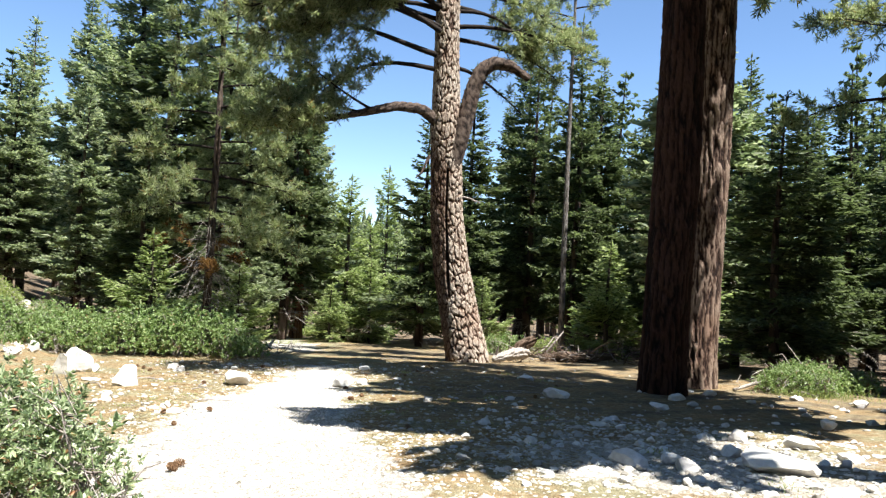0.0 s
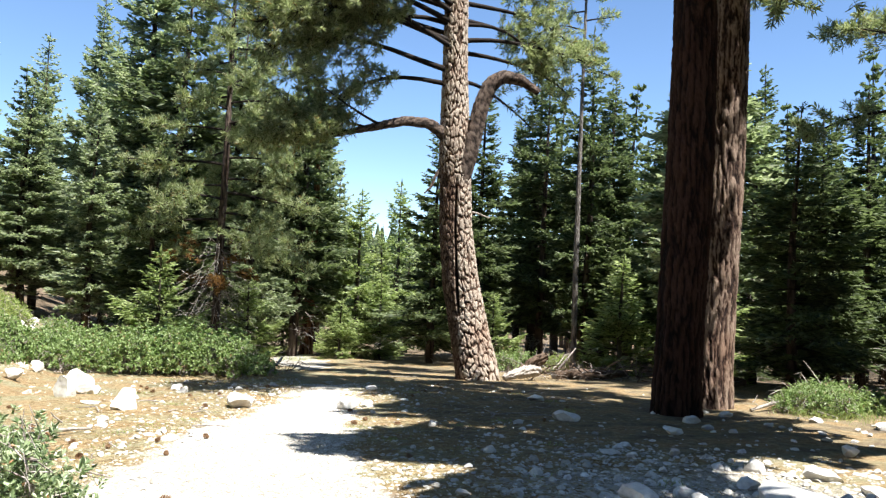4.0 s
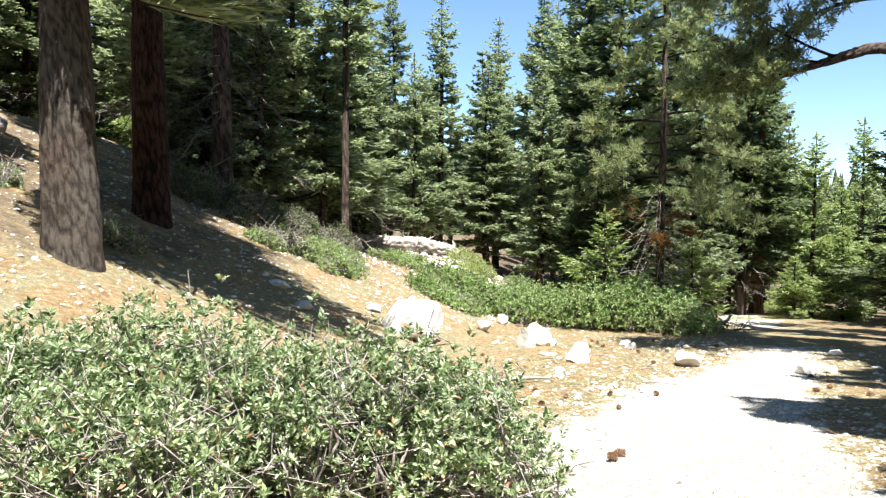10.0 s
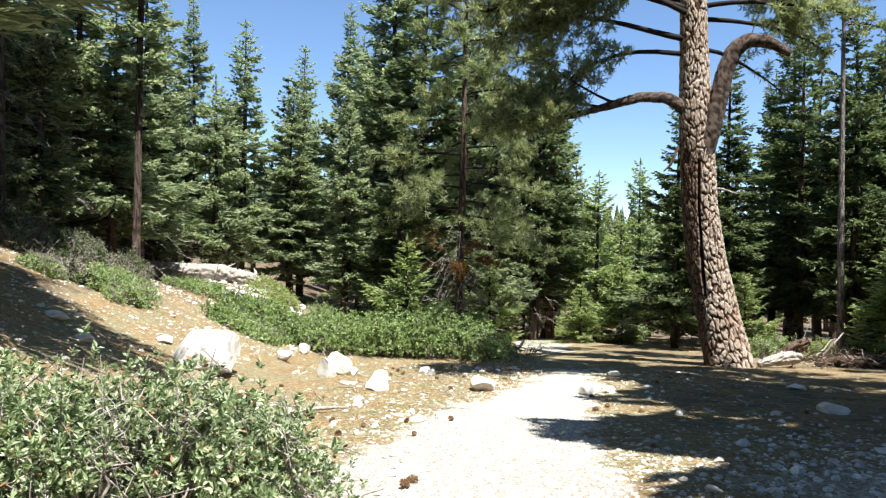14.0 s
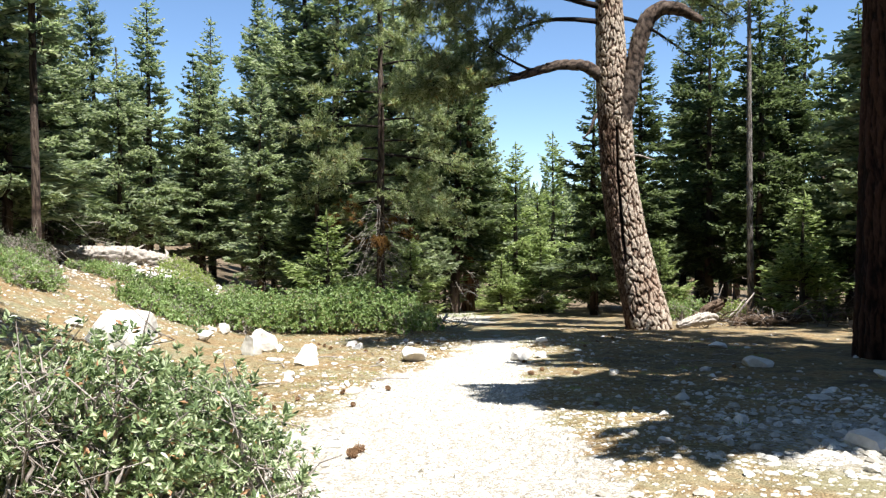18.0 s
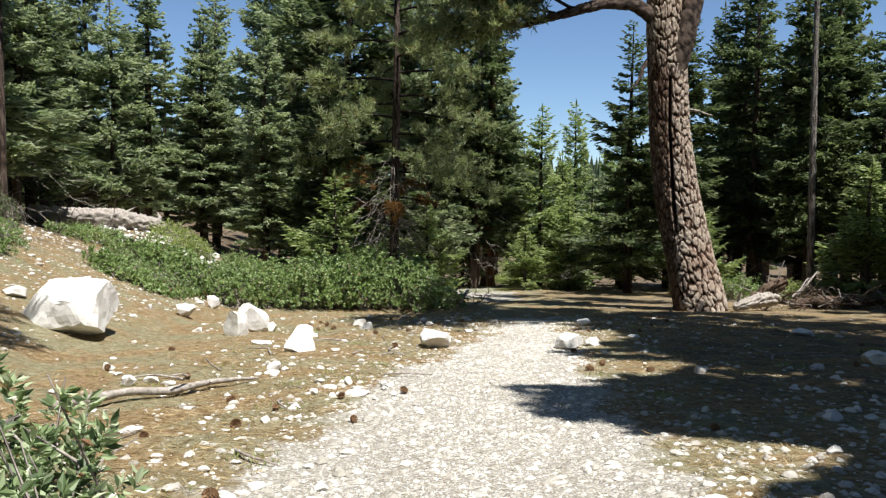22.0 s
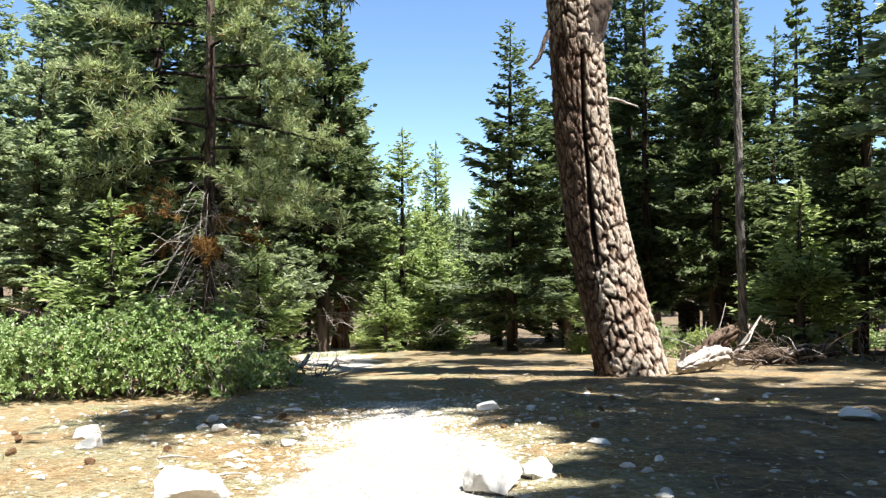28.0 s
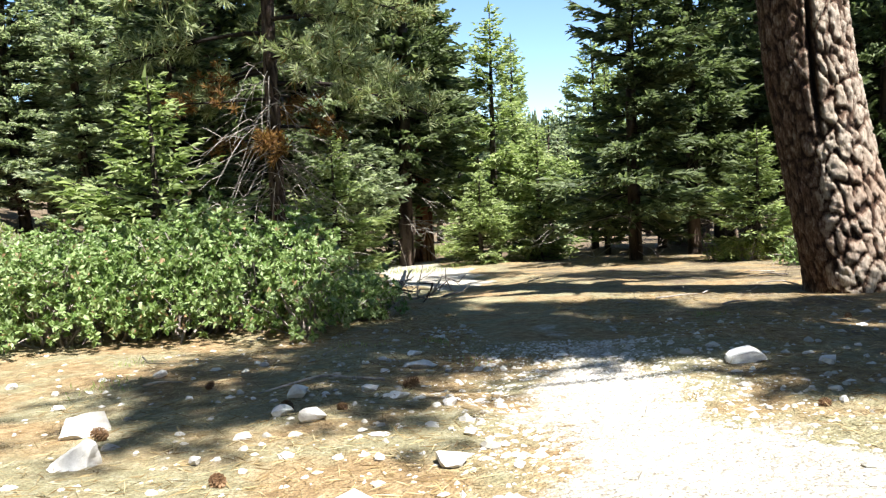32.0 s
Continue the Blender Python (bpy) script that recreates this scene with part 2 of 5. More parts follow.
def cells(u, v, nu, period, seed=0, jitter=0.8):
    """Distance to the nearest cell border on a strip that closes every `period` cells in u: 0 in a furrow, about 0.5 on a plate."""
    r = np.random.default_rng(seed)
    jx, jy = r.random((period, 512)), r.random((period, 512))
    cu, cv = np.floor(u).astype(int), np.floor(v).astype(int)
    d = []
    for du in (-1, 0, 1):
        for dv in (-1, 0, 1):
            a, b = (cu + du) % period, (cv + dv) % 512
            px, py = cu + du + 0.5 + jitter * (jx[a, b] - 0.5), cv + dv + 0.5 + jitter * (jy[a, b] - 0.5)
            d.append((u - px) ** 2 + (v - py) ** 2)
    d = np.sqrt(np.sort(np.array(d), 0)[:2])
    return d[1] - d[0]


def trunk_mesh(name, spine, radii, mat, around=48, step=0.08, plates=10, tall=0.45, depth=0.05, seed=0, flare=0.0, scar=None, furrow=0.38):
    """A trunk along a spine of (x, y, z) with plated, furrowed bark as real relief."""
    spine, radii = np.array(spine, float), np.array(radii, float)
    length = np.r_[0, np.cumsum(np.linalg.norm(np.diff(spine, axis=0), axis=1))]
    n = max(int(length[-1] / step), 4)
    s = np.linspace(0, length[-1], n + 1)
    c = np.stack([np.interp(s, length, spine[:, k]) for k in range(3)], 1)
    for _ in range(6):
        c[1:-1] = (c[:-2] + 2 * c[1:-1] + c[2:]) / 4
    rad = np.interp(s, length, radii)
    ang = np.linspace(0, 2 * np.pi, around, endpoint=False)
    A, S = np.meshgrid(ang, s)
    u = A / (2 * np.pi) * plates
    warp = 0.3 * wave(u * 1.3, S * 3.0, seed) + 0.16 * wave(u * 3.1, S * 7.0, seed + 1) + 0.08 * wave(u * 7.0, S * 17.0, seed + 2)
    wob = 0.35 * wave(u * 1.1, S * 2.2, seed + 4) + 0.12 * wave(u * 4, S * 9, seed + 5)
    edge = cells(u + warp, S / tall + wob, 0, plates, seed, 0.95) + 0.10 * wave(u * 5, S * 12, seed + 6)
    edge2 = cells(u * 2 + warp * 1.5, S / tall * 2.4 + wob, 0, plates * 2, seed + 50, 0.95)
    plate = np.clip(edge / furrow, 0, 1)
    plate = plate * plate * (3 - 2 * plate)
    rough = wave(A * 9, S * 11, seed) * 0.16 + wave(A * 31, S * 37, seed + 3) * 0.16
    R = rad[:, None] * (1 + 0.04 * np.sin(2 * A + 0.5 * S) + 0.03 * np.sin(3 * A - 0.8 * S))
    if flare:
        R = R * (1 + flare * np.exp(-S / 0.55) * (0.75 + 0.35 * np.sin(5 * A + seed)))
    turn = 0.0 if not scar else scar[0] + scar[4] * (S - 5)
    relief = plate * (0.75 + 0.25 * np.clip(edge2 / 0.3, 0, 1)) + rough
    if scar:
        width, lo, hi = scar[1:4]
        w = np.exp(-((((A - turn + np.pi) % (2 * np.pi) - np.pi) / width) ** 2)) * np.clip((S - lo) / 1.0, 0, 1) * np.clip((hi - S) / 0.4, 0, 1)
        strip = np.clip((np.sin(A - turn + np.pi) - 0.02) / 0.2, 0, 1) * np.clip((hi + 2 - S) / 3.0, 0, 1) * (0.8 + 0.2 * wave(A * 6, S * 5, seed + 8))
        relief = relief * (1 - 0.65 * strip)
        relief = relief * (1 - w) - 0.9 * w
        R = R - 0.16 * w
    R = R + depth * (relief - 0.7)
    t = np.gradient(c, axis=0)
    t /= np.linalg.norm(t, axis=1)[:, None]
    side = np.cross(t, (0, 1, 0.01))
    side /= np.linalg.norm(side, axis=1)[:, None]
    other = np.cross(t, side)
    P = c[:, None] + R[..., None] * (np.cos(A)[..., None] * side[:, None] + np.sin(A)[..., None] * other[:, None])
    i = np.arange(n)[:, None] * around
    j = np.arange(around)[None]
    k = (j + 1) % around
    f = np.stack([i + j, i + k, i + around + k, i + around + j], -1).reshape(-1, 4)
    return mesh_of(name, P.reshape(-1, 3), f[:, ::-1], mat, True, np.clip(relief, 0, 1).ravel())


def tube_arrays(points, radii, sides=5):
    p, r = np.array(points, float), np.array(radii, float)
    t = np.gradient(p, axis=0)
    t /= np.linalg.norm(t, axis=1)[:, None] + 1e-9
    ref = np.array((0.3, 0.2, 1.0)) if abs(t[0, 2]) < 0.8 else np.array((1.0, 0.2, 0.1))
    a = np.cross(t, ref)
    a /= np.linalg.norm(a, axis=1)[:, None] + 1e-9
    b = np.cross(t, a)
    ang = np.linspace(0, 2 * np.pi, sides, endpoint=False)
    v = p[:, None] + r[:, None, None] * (np.cos(ang)[None, :, None] * a[:, None] + np.sin(ang)[None, :, None] * b[:, None])
    n = len(p)
    i, j = np.arange(n - 1)[:, None] * sides, np.arange(sides)[None]
    k = (j + 1) % sides
    f = np.stack([i + j, i + k, i + sides + k, i + sides + j], -1).reshape(-1, 4)
    return v.reshape(-1, 3), f


class Heap:
    """Gathers pieces of one mesh."""

    def __init__(self):
        self.v, self.f, self.n = [], [], 0

    def add(self, v, f):
        self.v.append(v)
        self.f.append(f + self.n)
        self.n += len(v)

    def tube(self, points, radii, sides=5):
        self.add(*tube_arrays(points, radii, sides))

    def mesh(self, name, mat, smooth=True):
        return mesh_of(name, np.concatenate(self.v), np.concatenate(self.f), mat, smooth)


def unit(v):
    return v / (np.linalg.norm(v, axis=-1, keepdims=True) + 1e-9)


def blades(base, way, length, width, r, bend=0.15, flat=None):
    """Lens-shaped blades (two triangles as one quad, folded at the tip line), one for each base."""
    n = len(base)
    face = r.normal(size=(n, 3)) if flat is None else r.normal(size=(n, 3)) * flat + (0, 0, 1)
    side = unit(np.cross(way, face))
    nor = np.cross(side, way)
    L, W = length[:, None], width[:, None]
    mid = base + way * L * 0.5 + nor * L * bend
    v = np.stack([base, mid + side * W * 0.5, base + way * L, mid - side * W * 0.5], 1).reshape(-1, 3)
    f = np.arange(4 * n).reshape(n, 4)
    return v, f


def fir_crown(r, h, z0, radius, spacing=0.34, droop=0.25, dense=1.0, tipfrac=0.8, gaps=0.0, width=0.16, ragged=0.34):
    """Whorls of flat, feathered boughs for a fir of height h."""
    bases, ways, lens, wid = [], [], [], []
    phase = r.uniform(0, 6.28)
    z = z0
    stems = Heap()
    while z < h - 0.15:
        q = (z - z0) / (h - z0)
        L0 = radius * (1 - q) ** tipfrac * min(1.0, 0.55 + q * 4) + 0.12
        for _ in range(int(r.integers(5, 8)) if L0 > 0.4 else 4):
            if r.random() < gaps:
                continue
            a = r.uniform(0, 2 * np.pi)
            L = L0 * r.uniform(0.6, 1.18) * (1 + ragged * (math.sin(1.3 * z + phase) + math.sin(2 * a + 0.7 * z + 2 * phase)) * 0.5)
            lift = (0.55 * q - droop) + r.normal() * 0.1
            out = np.array((np.cos(a), np.sin(a), 0.0))
            n = max(int(dense * L * 7.5), 3)
            s = np.linspace(0.12, 1.0, n)
            p = out * (s * L)[:, None]
            p[:, 2] = z + r.uniform(-0.12, 0.12) + L * (lift * s + 0.16 * s**2 * (1 + droop) - 0.1 * s * (1 - s))
            if L > 0.9:
                stems.tube(np.r_[[[0, 0, p[0, 2]]], p[:: max(n // 3, 1)], p[-1:]], np.linspace(0.012 + 0.012 * L, 0.005, 2 + len(p[:: max(n // 3, 1)])), 3)
            for sign in (-1, 1):
                tw = (0.55 * L * (1 - s) ** 0.8 * s**0.25 + 0.16) * r.uniform(0.75, 1.2, n)
                turn = r.uniform(0.7, 1.0, n) * sign
                d = np.stack([np.cos(a + turn), np.sin(a + turn), r.normal(0.02, 0.22, n)], 1)
                bases.append(p)
                ways.append(unit(d))
                lens.append(tw)
                wid.append(width * r.uniform(0.7, 1.4, n))
                m = tw > 0.4
                if m.any():
                    for f in (0.4, 0.72):
                        bases.append(p[m] + unit(d)[m] * (tw[m] * f)[:, None])
                        tt = a + turn[m] - sign * 0.75
                        ways.append(unit(np.stack([np.cos(tt), np.sin(tt), r.normal(0.03, 0.25, m.sum())], 1)))
                        lens.append(tw[m] * 0.45 + 0.06)
                        wid.append(width * r.uniform(0.7, 1.3, m.sum()))
            bases.append(p[-1:])
            ways.append(unit(out + (0, 0, 0.2))[None])
            lens.append(np.array([0.25]))
            wid.append(np.array([width]))
        z += spacing * (0.7 + 0.6 * (1 - q)) * r.uniform(0.8, 1.2)
    bases.append(np.array([[0, 0, h - 0.3]] * 3))
    ways.append(unit(np.array([[0, 0, 1.0], [0.15, 0.1, 1], [-0.12, 0.1, 1]])))
    lens.append(np.array([0.55, 0.3, 0.3]))
    wid.append(np.array([0.12, 0.1, 0.1]))
    v, f = blades(np.concatenate(bases), np.concatenate(ways), np.concatenate(lens), np.concatenate(wid), r, 0.12, 0.8)
    return v, f, stems


def dead_twigs(heap, r, h0, h1, count, reach, droop=0.3, trunk=0.1):
    """Bare, forked lower branches."""
    for _ in range(count):
        z, a, L = r.uniform(h0, h1), r.uniform(0, 2 * np.pi), reach * r.uniform(0.4, 1.1)
        out = np.array((np.cos(a), np.sin(a), 0))
        s = np.linspace(0, 1, 5)
        side = np.array((-out[1], out[0], 0)) * r.normal() * 0.2
        p = out * (trunk + s * L)[:, None] + side * (s**2 * L)[:, None]
        p[:, 2] += z - droop * L * s**1.6 * r.uniform(0.5, 1.8) + 0.15 * L * s * r.normal()
        heap.tube(p, np.linspace(0.014, 0.004, 5), 3)
        for k in range(int(r.integers(2, 5))):
            q = p[int(r.integers(1, 5))]
            d = unit(out + r.normal(size=3) * 0.6)
            heap.tube([q, q + d * L * 0.2, q + d * L * 0.38 + (0, 0, -0.06 * L)], [0.01, 0.007, 0.003], 3)


def make_fir(name, x, y, h, radius, seed, needles, bark, label, z0=0.6, group="", dead=0, lean=0.0, **kw):
    r = np.random.default_rng(seed)
    t = thing(name, x, y, gz(x, y) - 0.05, label, "tree", group)
    w = 0.012 * h + 0.05
    part("trunk", trunk_mesh("trunk", [(0, 0, -0.2), (lean * h * 0.3, 0.02 * h, h * 0.5), (lean * h, 0, h)], [w * 1.15, w * 0.65, 0.015], bark, 12, 0.5, 7, 0.6, 0.012, seed), t)
    v, f, stems = fir_crown(r, h, z0, radius, **kw)
    v[:, 0] += lean * v[:, 2]
    crown = part("crown", mesh_of("crown", v, f, needles, False), t)
    if stems.n:
        part("branchwork", stems.mesh("branchwork", bark), t)
    if dead:
        d = Heap()
        dead_twigs(d, r, 0.4, min(z0 + 1.5, 0.5 * h), dead, radius * 0.8)
        part("dead_branchwork", d.mesh("dead_branchwork", DEADWOOD), t, "bare grey dead branches")
    return t


def tuft_cloud(heap, r, centers, ways, needle=0.24, count=24, width=0.036):
    """Brushes of long pine needles at the twig ends."""
    n = len(centers)
    base = np.repeat(centers, count, 0)
    ax = np.repeat(ways, count, 0)
    back = r.uniform(-0.05, 0.16, (n * count, 1))
    d = unit(ax * r.uniform(0.1, 1.1, (n * count, 1)) + unit(r.normal(size=(n * count, 3))) * 0.9)
    v, f = blades(base + ax * back, d, needle * r.uniform(0.7, 1.15, n * count), np.full(n * count, width), r, 0.05)
    heap.add(v, f)


def pine_bough(wood, green, r, start, aim, length, thick=0.09, sag=0.25, tufts=26, spread=0.5, curl=0.0, needle=0.24, bare=0.35):
    """One limb with side twigs that end in needle tufts."""
    aim = unit(np.array(aim, float))
    s = np.linspace(0, 1, 9)
    side = unit(np.cross(aim, (0, 0, 1)))
    p = np.array(start) + aim * (s * length)[:, None]
    p[:, 2] += length * (-sag * s**2 + curl * s**3)
    p += side * (np.sin(s * 4 + r.uniform(0, 6)) * 0.05 * length)[:, None] * s[:, None]
    p[:, 2] += np.sin(s * 5 + r.uniform(0, 6)) * 0.03 * length * s
    wood.tube(p, thick * (1 - 0.85 * s) + 0.006, 6)
    cs, ws = [], []
    for _ in range(tufts):
        k = r.uniform(bare, 1.0)
        q = np.array([np.interp(k, s, p[:, c]) for c in range(3)])
        d = unit(aim * r.uniform(0.1, 0.9) + side * r.normal() * 0.9 + np.array((0, 0, r.normal(0.0, 0.45))))
        L = spread * r.uniform(0.25, 1.0) * (1.25 - 0.6 * k) * max(length / 3.0, 0.5)
        e = q + d * L + np.array((0, 0, -0.12 * L))
        wood.tube([q, (q + e) / 2 + r.normal(size=3) * 0.05 * L, e], [0.014, 0.009, 0.005], 3)
        for f in ((0.55, 1.0) if L > 0.35 else (1.0,)):
            cs.append(q + (e - q) * f)
            ws.append(unit(d + (0, 0, 0.25)))
    cs.append(p[-1])
    ws.append(aim)
    tuft_cloud(green, r, np.array(cs), np.array(ws), needle)


# ---- ground ----
def spread_lines(lo, hi, fine, far):
    """Grid lines: fine steps between lo and hi, then growing outwards to +-far."""
    mid = list(np.arange(lo, hi + 1e-6, fine))
    for sign, start, out in ((1, hi, []), (-1, lo, [])):
        d, p = fine, start
        while abs(p) < far:
            d *= 1.16
            p += sign * d
            out.append(p)
        mid = mid + out if sign > 0 else out[::-1] + mid
    return np.array(mid)


gx, gy_ = spread_lines(-9, 12, 0.14, 1500), spread_lines(2, 34, 0.14, 1500)
GX, GY = np.meshgrid(gx, gy_)
near = np.clip(1 - (np.abs(GX - 1) - 14) / 30, 0, 1) * np.clip(1 - (np.abs(GY - 16) - 26) / 30, 0, 1)
off_trail = np.abs(GX - trail_x(GY))
GZ = ground_z(GX, GY) + near * (0.05 * wave(GX * 0.7, GY * 0.7) + 0.02 * wave(GX * 2.3, GY * 2.1, 2) + 0.010 * wave(GX * 7, GY * 6, 4))
GZ += 0.05 * np.clip((off_trail - 0.9) / 1.2, 0, 1) * (GY < 60) * near
GZ += far_rise(np.hypot(GX, GY)) * (GY > 0)
GZ += 0.14 * np.exp(-(((GX - 3.9) / 1.3) ** 2 + ((GY - 23.4) / 0.6) ** 2))
half = np.interp(GY, [0, 8, 14, 20, 23, 26, 32, 34.5, 40, 45], [1.6, 1.55, 1.25, 0.85, 0.5, -0.2, -0.4, 1.1, 1.3, 0.6])
cover = np.clip((half + 0.3 * wave(GX * 1.1, GY * 1.1, 1) + 0.22 * wave(GX * 4, GY * 4, 5) + 0.15 * wave(GX * 9, GY * 10, 3) - off_trail) / 0.8 + 0.5, 0, 1)
cover = np.maximum(cover, np.clip((GY - 38) / 3, 0, 1) * np.clip(1.5 - off_trail, 0, 1) * 0.8)
# needles lie over the gravel beyond the rocks
cover *= 1 - 0.32 * np.clip((GY - 18.5) / 2, 0, 1) * np.clip((30 - GY) / 2, 0, 1)
# stony margin on the uphill side of the start
stony = np.clip(1 - np.hypot((GX - 5.2) / 3.6, (GY - 8.0) / 3.4) + 0.15 * wave(GX * 2, GY * 2, 7), 0, 1)
m, t, b = material("forest floor", 0.95)
GROUND = m
at = t.nodes.new("ShaderNodeAttribute")
at.attribute_name = "relief"
c1 = coords(t, 1.0)
duff_shade_at = t.nodes.new("ShaderNodeAttribute")
duff_shade_at.attribute_name = "duff_shade"
n1, n2, n3 = noise_of(t, c1, 1.1, 4.0), noise_of(t, c1, 9.0, 6.0, 0.7), noise_of(t, c1, 70.0, 4.0, 0.7)
litter = ramp(t, n2, [(0.3, (0.165, 0.103, 0.048)), (0.5, (0.31, 0.216, 0.108)), (0.68, (0.475, 0.362, 0.21))])
dust = ramp(t, n2, [(0.3, (0.19, 0.172, 0.09)), (0.55, (0.31, 0.288, 0.172)), (0.75, (0.49, 0.46, 0.34))])
soil = mixed(t, ramp(t, n1, [(0.42, (0, 0, 0)), (0.58, (1, 1, 1))]), litter, dust)
soil = mixed(t, ramp(t, n3, [(0.35, (0.55, 0.55, 0.55)), (0.6, (0, 0, 0))]), soil, (0.10, 0.06, 0.03))
vo = t.nodes.new("ShaderNodeTexVoronoi")
vo.inputs["Scale"].default_value = 40.0
t.links.new(c1, vo.inputs["Vector"])
sep = t.nodes.new("ShaderNodeSeparateColor")
t.links.new(vo.outputs["Color"], sep.inputs[0])
chips = ramp(t, sep.outputs[0], [(0.0, (0.28, 0.25, 0.20)), (0.5, (0.42, 0.39, 0.335)), (1.0, (0.60, 0.58, 0.53))])
chips = mixed(t, ramp(t, vo.outputs["Distance"], [(0.4, (0, 0, 0)), (0.75, (0.5, 0.5, 0.5))]), chips, (0.30, 0.25, 0.18))
col = mixed(t, ramp(t, math2(t, "ADD", at.outputs["Fac"], math2(t, "MULTIPLY", math2(t, "SUBTRACT", n2, 0.5), 0.7)), [(0.35, (0, 0, 0)), (0.62, (1, 1, 1))]), soil, chips)
duff_shade = ramp(t, n2, [(0.3, (0.075, 0.052, 0.032)), (0.55, (0.165, 0.122, 0.078)), (0.75, (0.30, 0.24, 0.165))])
col = mixed(t, ramp(t, math2(t, "ADD", duff_shade_at.outputs["Fac"], math2(t, "MULTIPLY", math2(t, "SUBTRACT", n1, 0.5), 1.2)), [(0.4, (0, 0, 0)), (0.6, (1, 1, 1))]), col, duff_shade)
t.links.new(col, b.inputs["Base Color"])
bump(t, b, math2(t, "ADD", math2(t, "ADD", n2, n3), math2(t, "MULTIPLY", vo.outputs["Distance"], -1.2)), 0.8, 0.03)
ny, nx = GX.shape
i = (np.arange(ny - 1)[:, None] * nx + np.arange(nx - 1)[None]).ravel()
ground = new("ground", mesh_of("ground", np.stack([GX, GY, GZ], -1).reshape(-1, 3), np.stack([i, i + 1, i + nx + 1, i + nx], 1), GROUND, True, np.maximum(cover, stony).ravel()))
# dark duff under the closed wood
duff_shade = np.maximum(0.8 * np.clip((GY - 37 - 10 * (GX < 4)) / 8, 0, 1), np.maximum(np.clip((-GX - 15) / 6, 0, 1), np.clip((GX - 15) / 5, 0, 1)))
# on the hillside and right of the trail this colour also paints in shade
duff_shade = np.maximum(duff_shade, 0.52 * np.clip((-GX - 7.0) / 3, 0, 1))
duff_shade = np.maximum(duff_shade, 0.46 * np.clip((off_trail - 1.2) / 1.5, 0, 1) * (GX > trail_x(GY)) * np.clip((GY - 9) / 3, 0, 1))
ground.data.attributes.new("duff_shade", "FLOAT", "POINT").data.foreach_set("value", duff_shade.ravel().astype(np.float32))
tagged(ground, "sloping forest floor of brown needle litter with a pale gravel trail", "ground", kind="structure")


def ground_at(x, y):
    """Height of the ground sheet itself, between its grid lines."""
    i = int(np.clip(np.searchsorted(gx, x) - 1, 0, nx - 2))
    j = int(np.clip(np.searchsorted(gy_, y) - 1, 0, ny - 2))
    u, v = (x - gx[i]) / (gx[i + 1] - gx[i]), (y - gy_[j]) / (gy_[j + 1] - gy_[j])
    return float((GZ[j, i] * (1 - u) + GZ[j, i + 1] * u) * (1 - v) + (GZ[j + 1, i] * (1 - u) + GZ[j + 1, i + 1] * u) * v)


# ---- the great pine beside the trail ----
r = np.random.default_rng(11)
px, py = 8.2, 27.3
pz = gz(px, py) - 0.05
great = thing("great_pine", px, py, pz, "tall leaning pine with plated orange-brown bark and two curved limbs", "tree")
part("trunk", trunk_mesh("trunk", [(0.05, 0, -0.3), (-0.02, 0, 0.3), (-0.35, 0, 1.6), (-0.75, 0, 3.4), (-1.05, 0, 5.4), (-1.25, 0, 8.2), (-1.35, 0, 11), (-1.45, 0, 15), (-1.4, 0, 20), (-1.4, 0, 27)],
     [0.80, 0.76, 0.68, 0.62, 0.56, 0.55, 0.45, 0.36, 0.22, 0.04], BARK_PLATE, 180, 0.035, 23, 0.36, 0.065, 3, 0.12, (1.2, 0.065, 2.6, 7.6, 0.115), 0.26), great)


def limb(parent, pts, rad, seed, mat=BARK_DARK, label=""):
    return part("limb", trunk_mesh("limb", pts, rad, mat, 20, 0.07, 6, 0.3, 0.03, seed), parent, label)


limb(great, [(-1.25, 0, 7.9), (-1.55, -0.1, 8.55), (-2.2, -0.2, 8.95), (-3.1, -0.3, 8.95), (-4.2, -0.5, 8.6), (-5.6, -0.7, 8.15)], [0.28, 0.23, 0.19, 0.16, 0.13, 0.07], 21)
limb(great, [(-1.05, -0.25, 6.9), (-0.8, -0.35, 7.9), (-0.6, -0.35, 8.9), (-0.42, -0.35, 9.8), (-0.15, -0.38, 10.5), (0.3, -0.42, 10.85), (0.95, -0.5, 10.75), (1.6, -0.6, 10.35)], [0.3, 0.3, 0.29, 0.27, 0.26, 0.24, 0.2, 0.12], 22)
limb(great, [(-1.6, 0, 7.6), (-1.9, -0.2, 7.2), (-2.05, -0.3, 6.75), (-2.3, -0.3, 6.5)], [0.07, 0.05, 0.04, 0.015], 23)
limb(great, [(-0.85, 0, 5.9), (-0.45, -0.2, 6.0), (0.1, -0.3, 5.8)], [0.05, 0.035, 0.015], 24, DEADWOOD)
wood, green = Heap(), Heap()
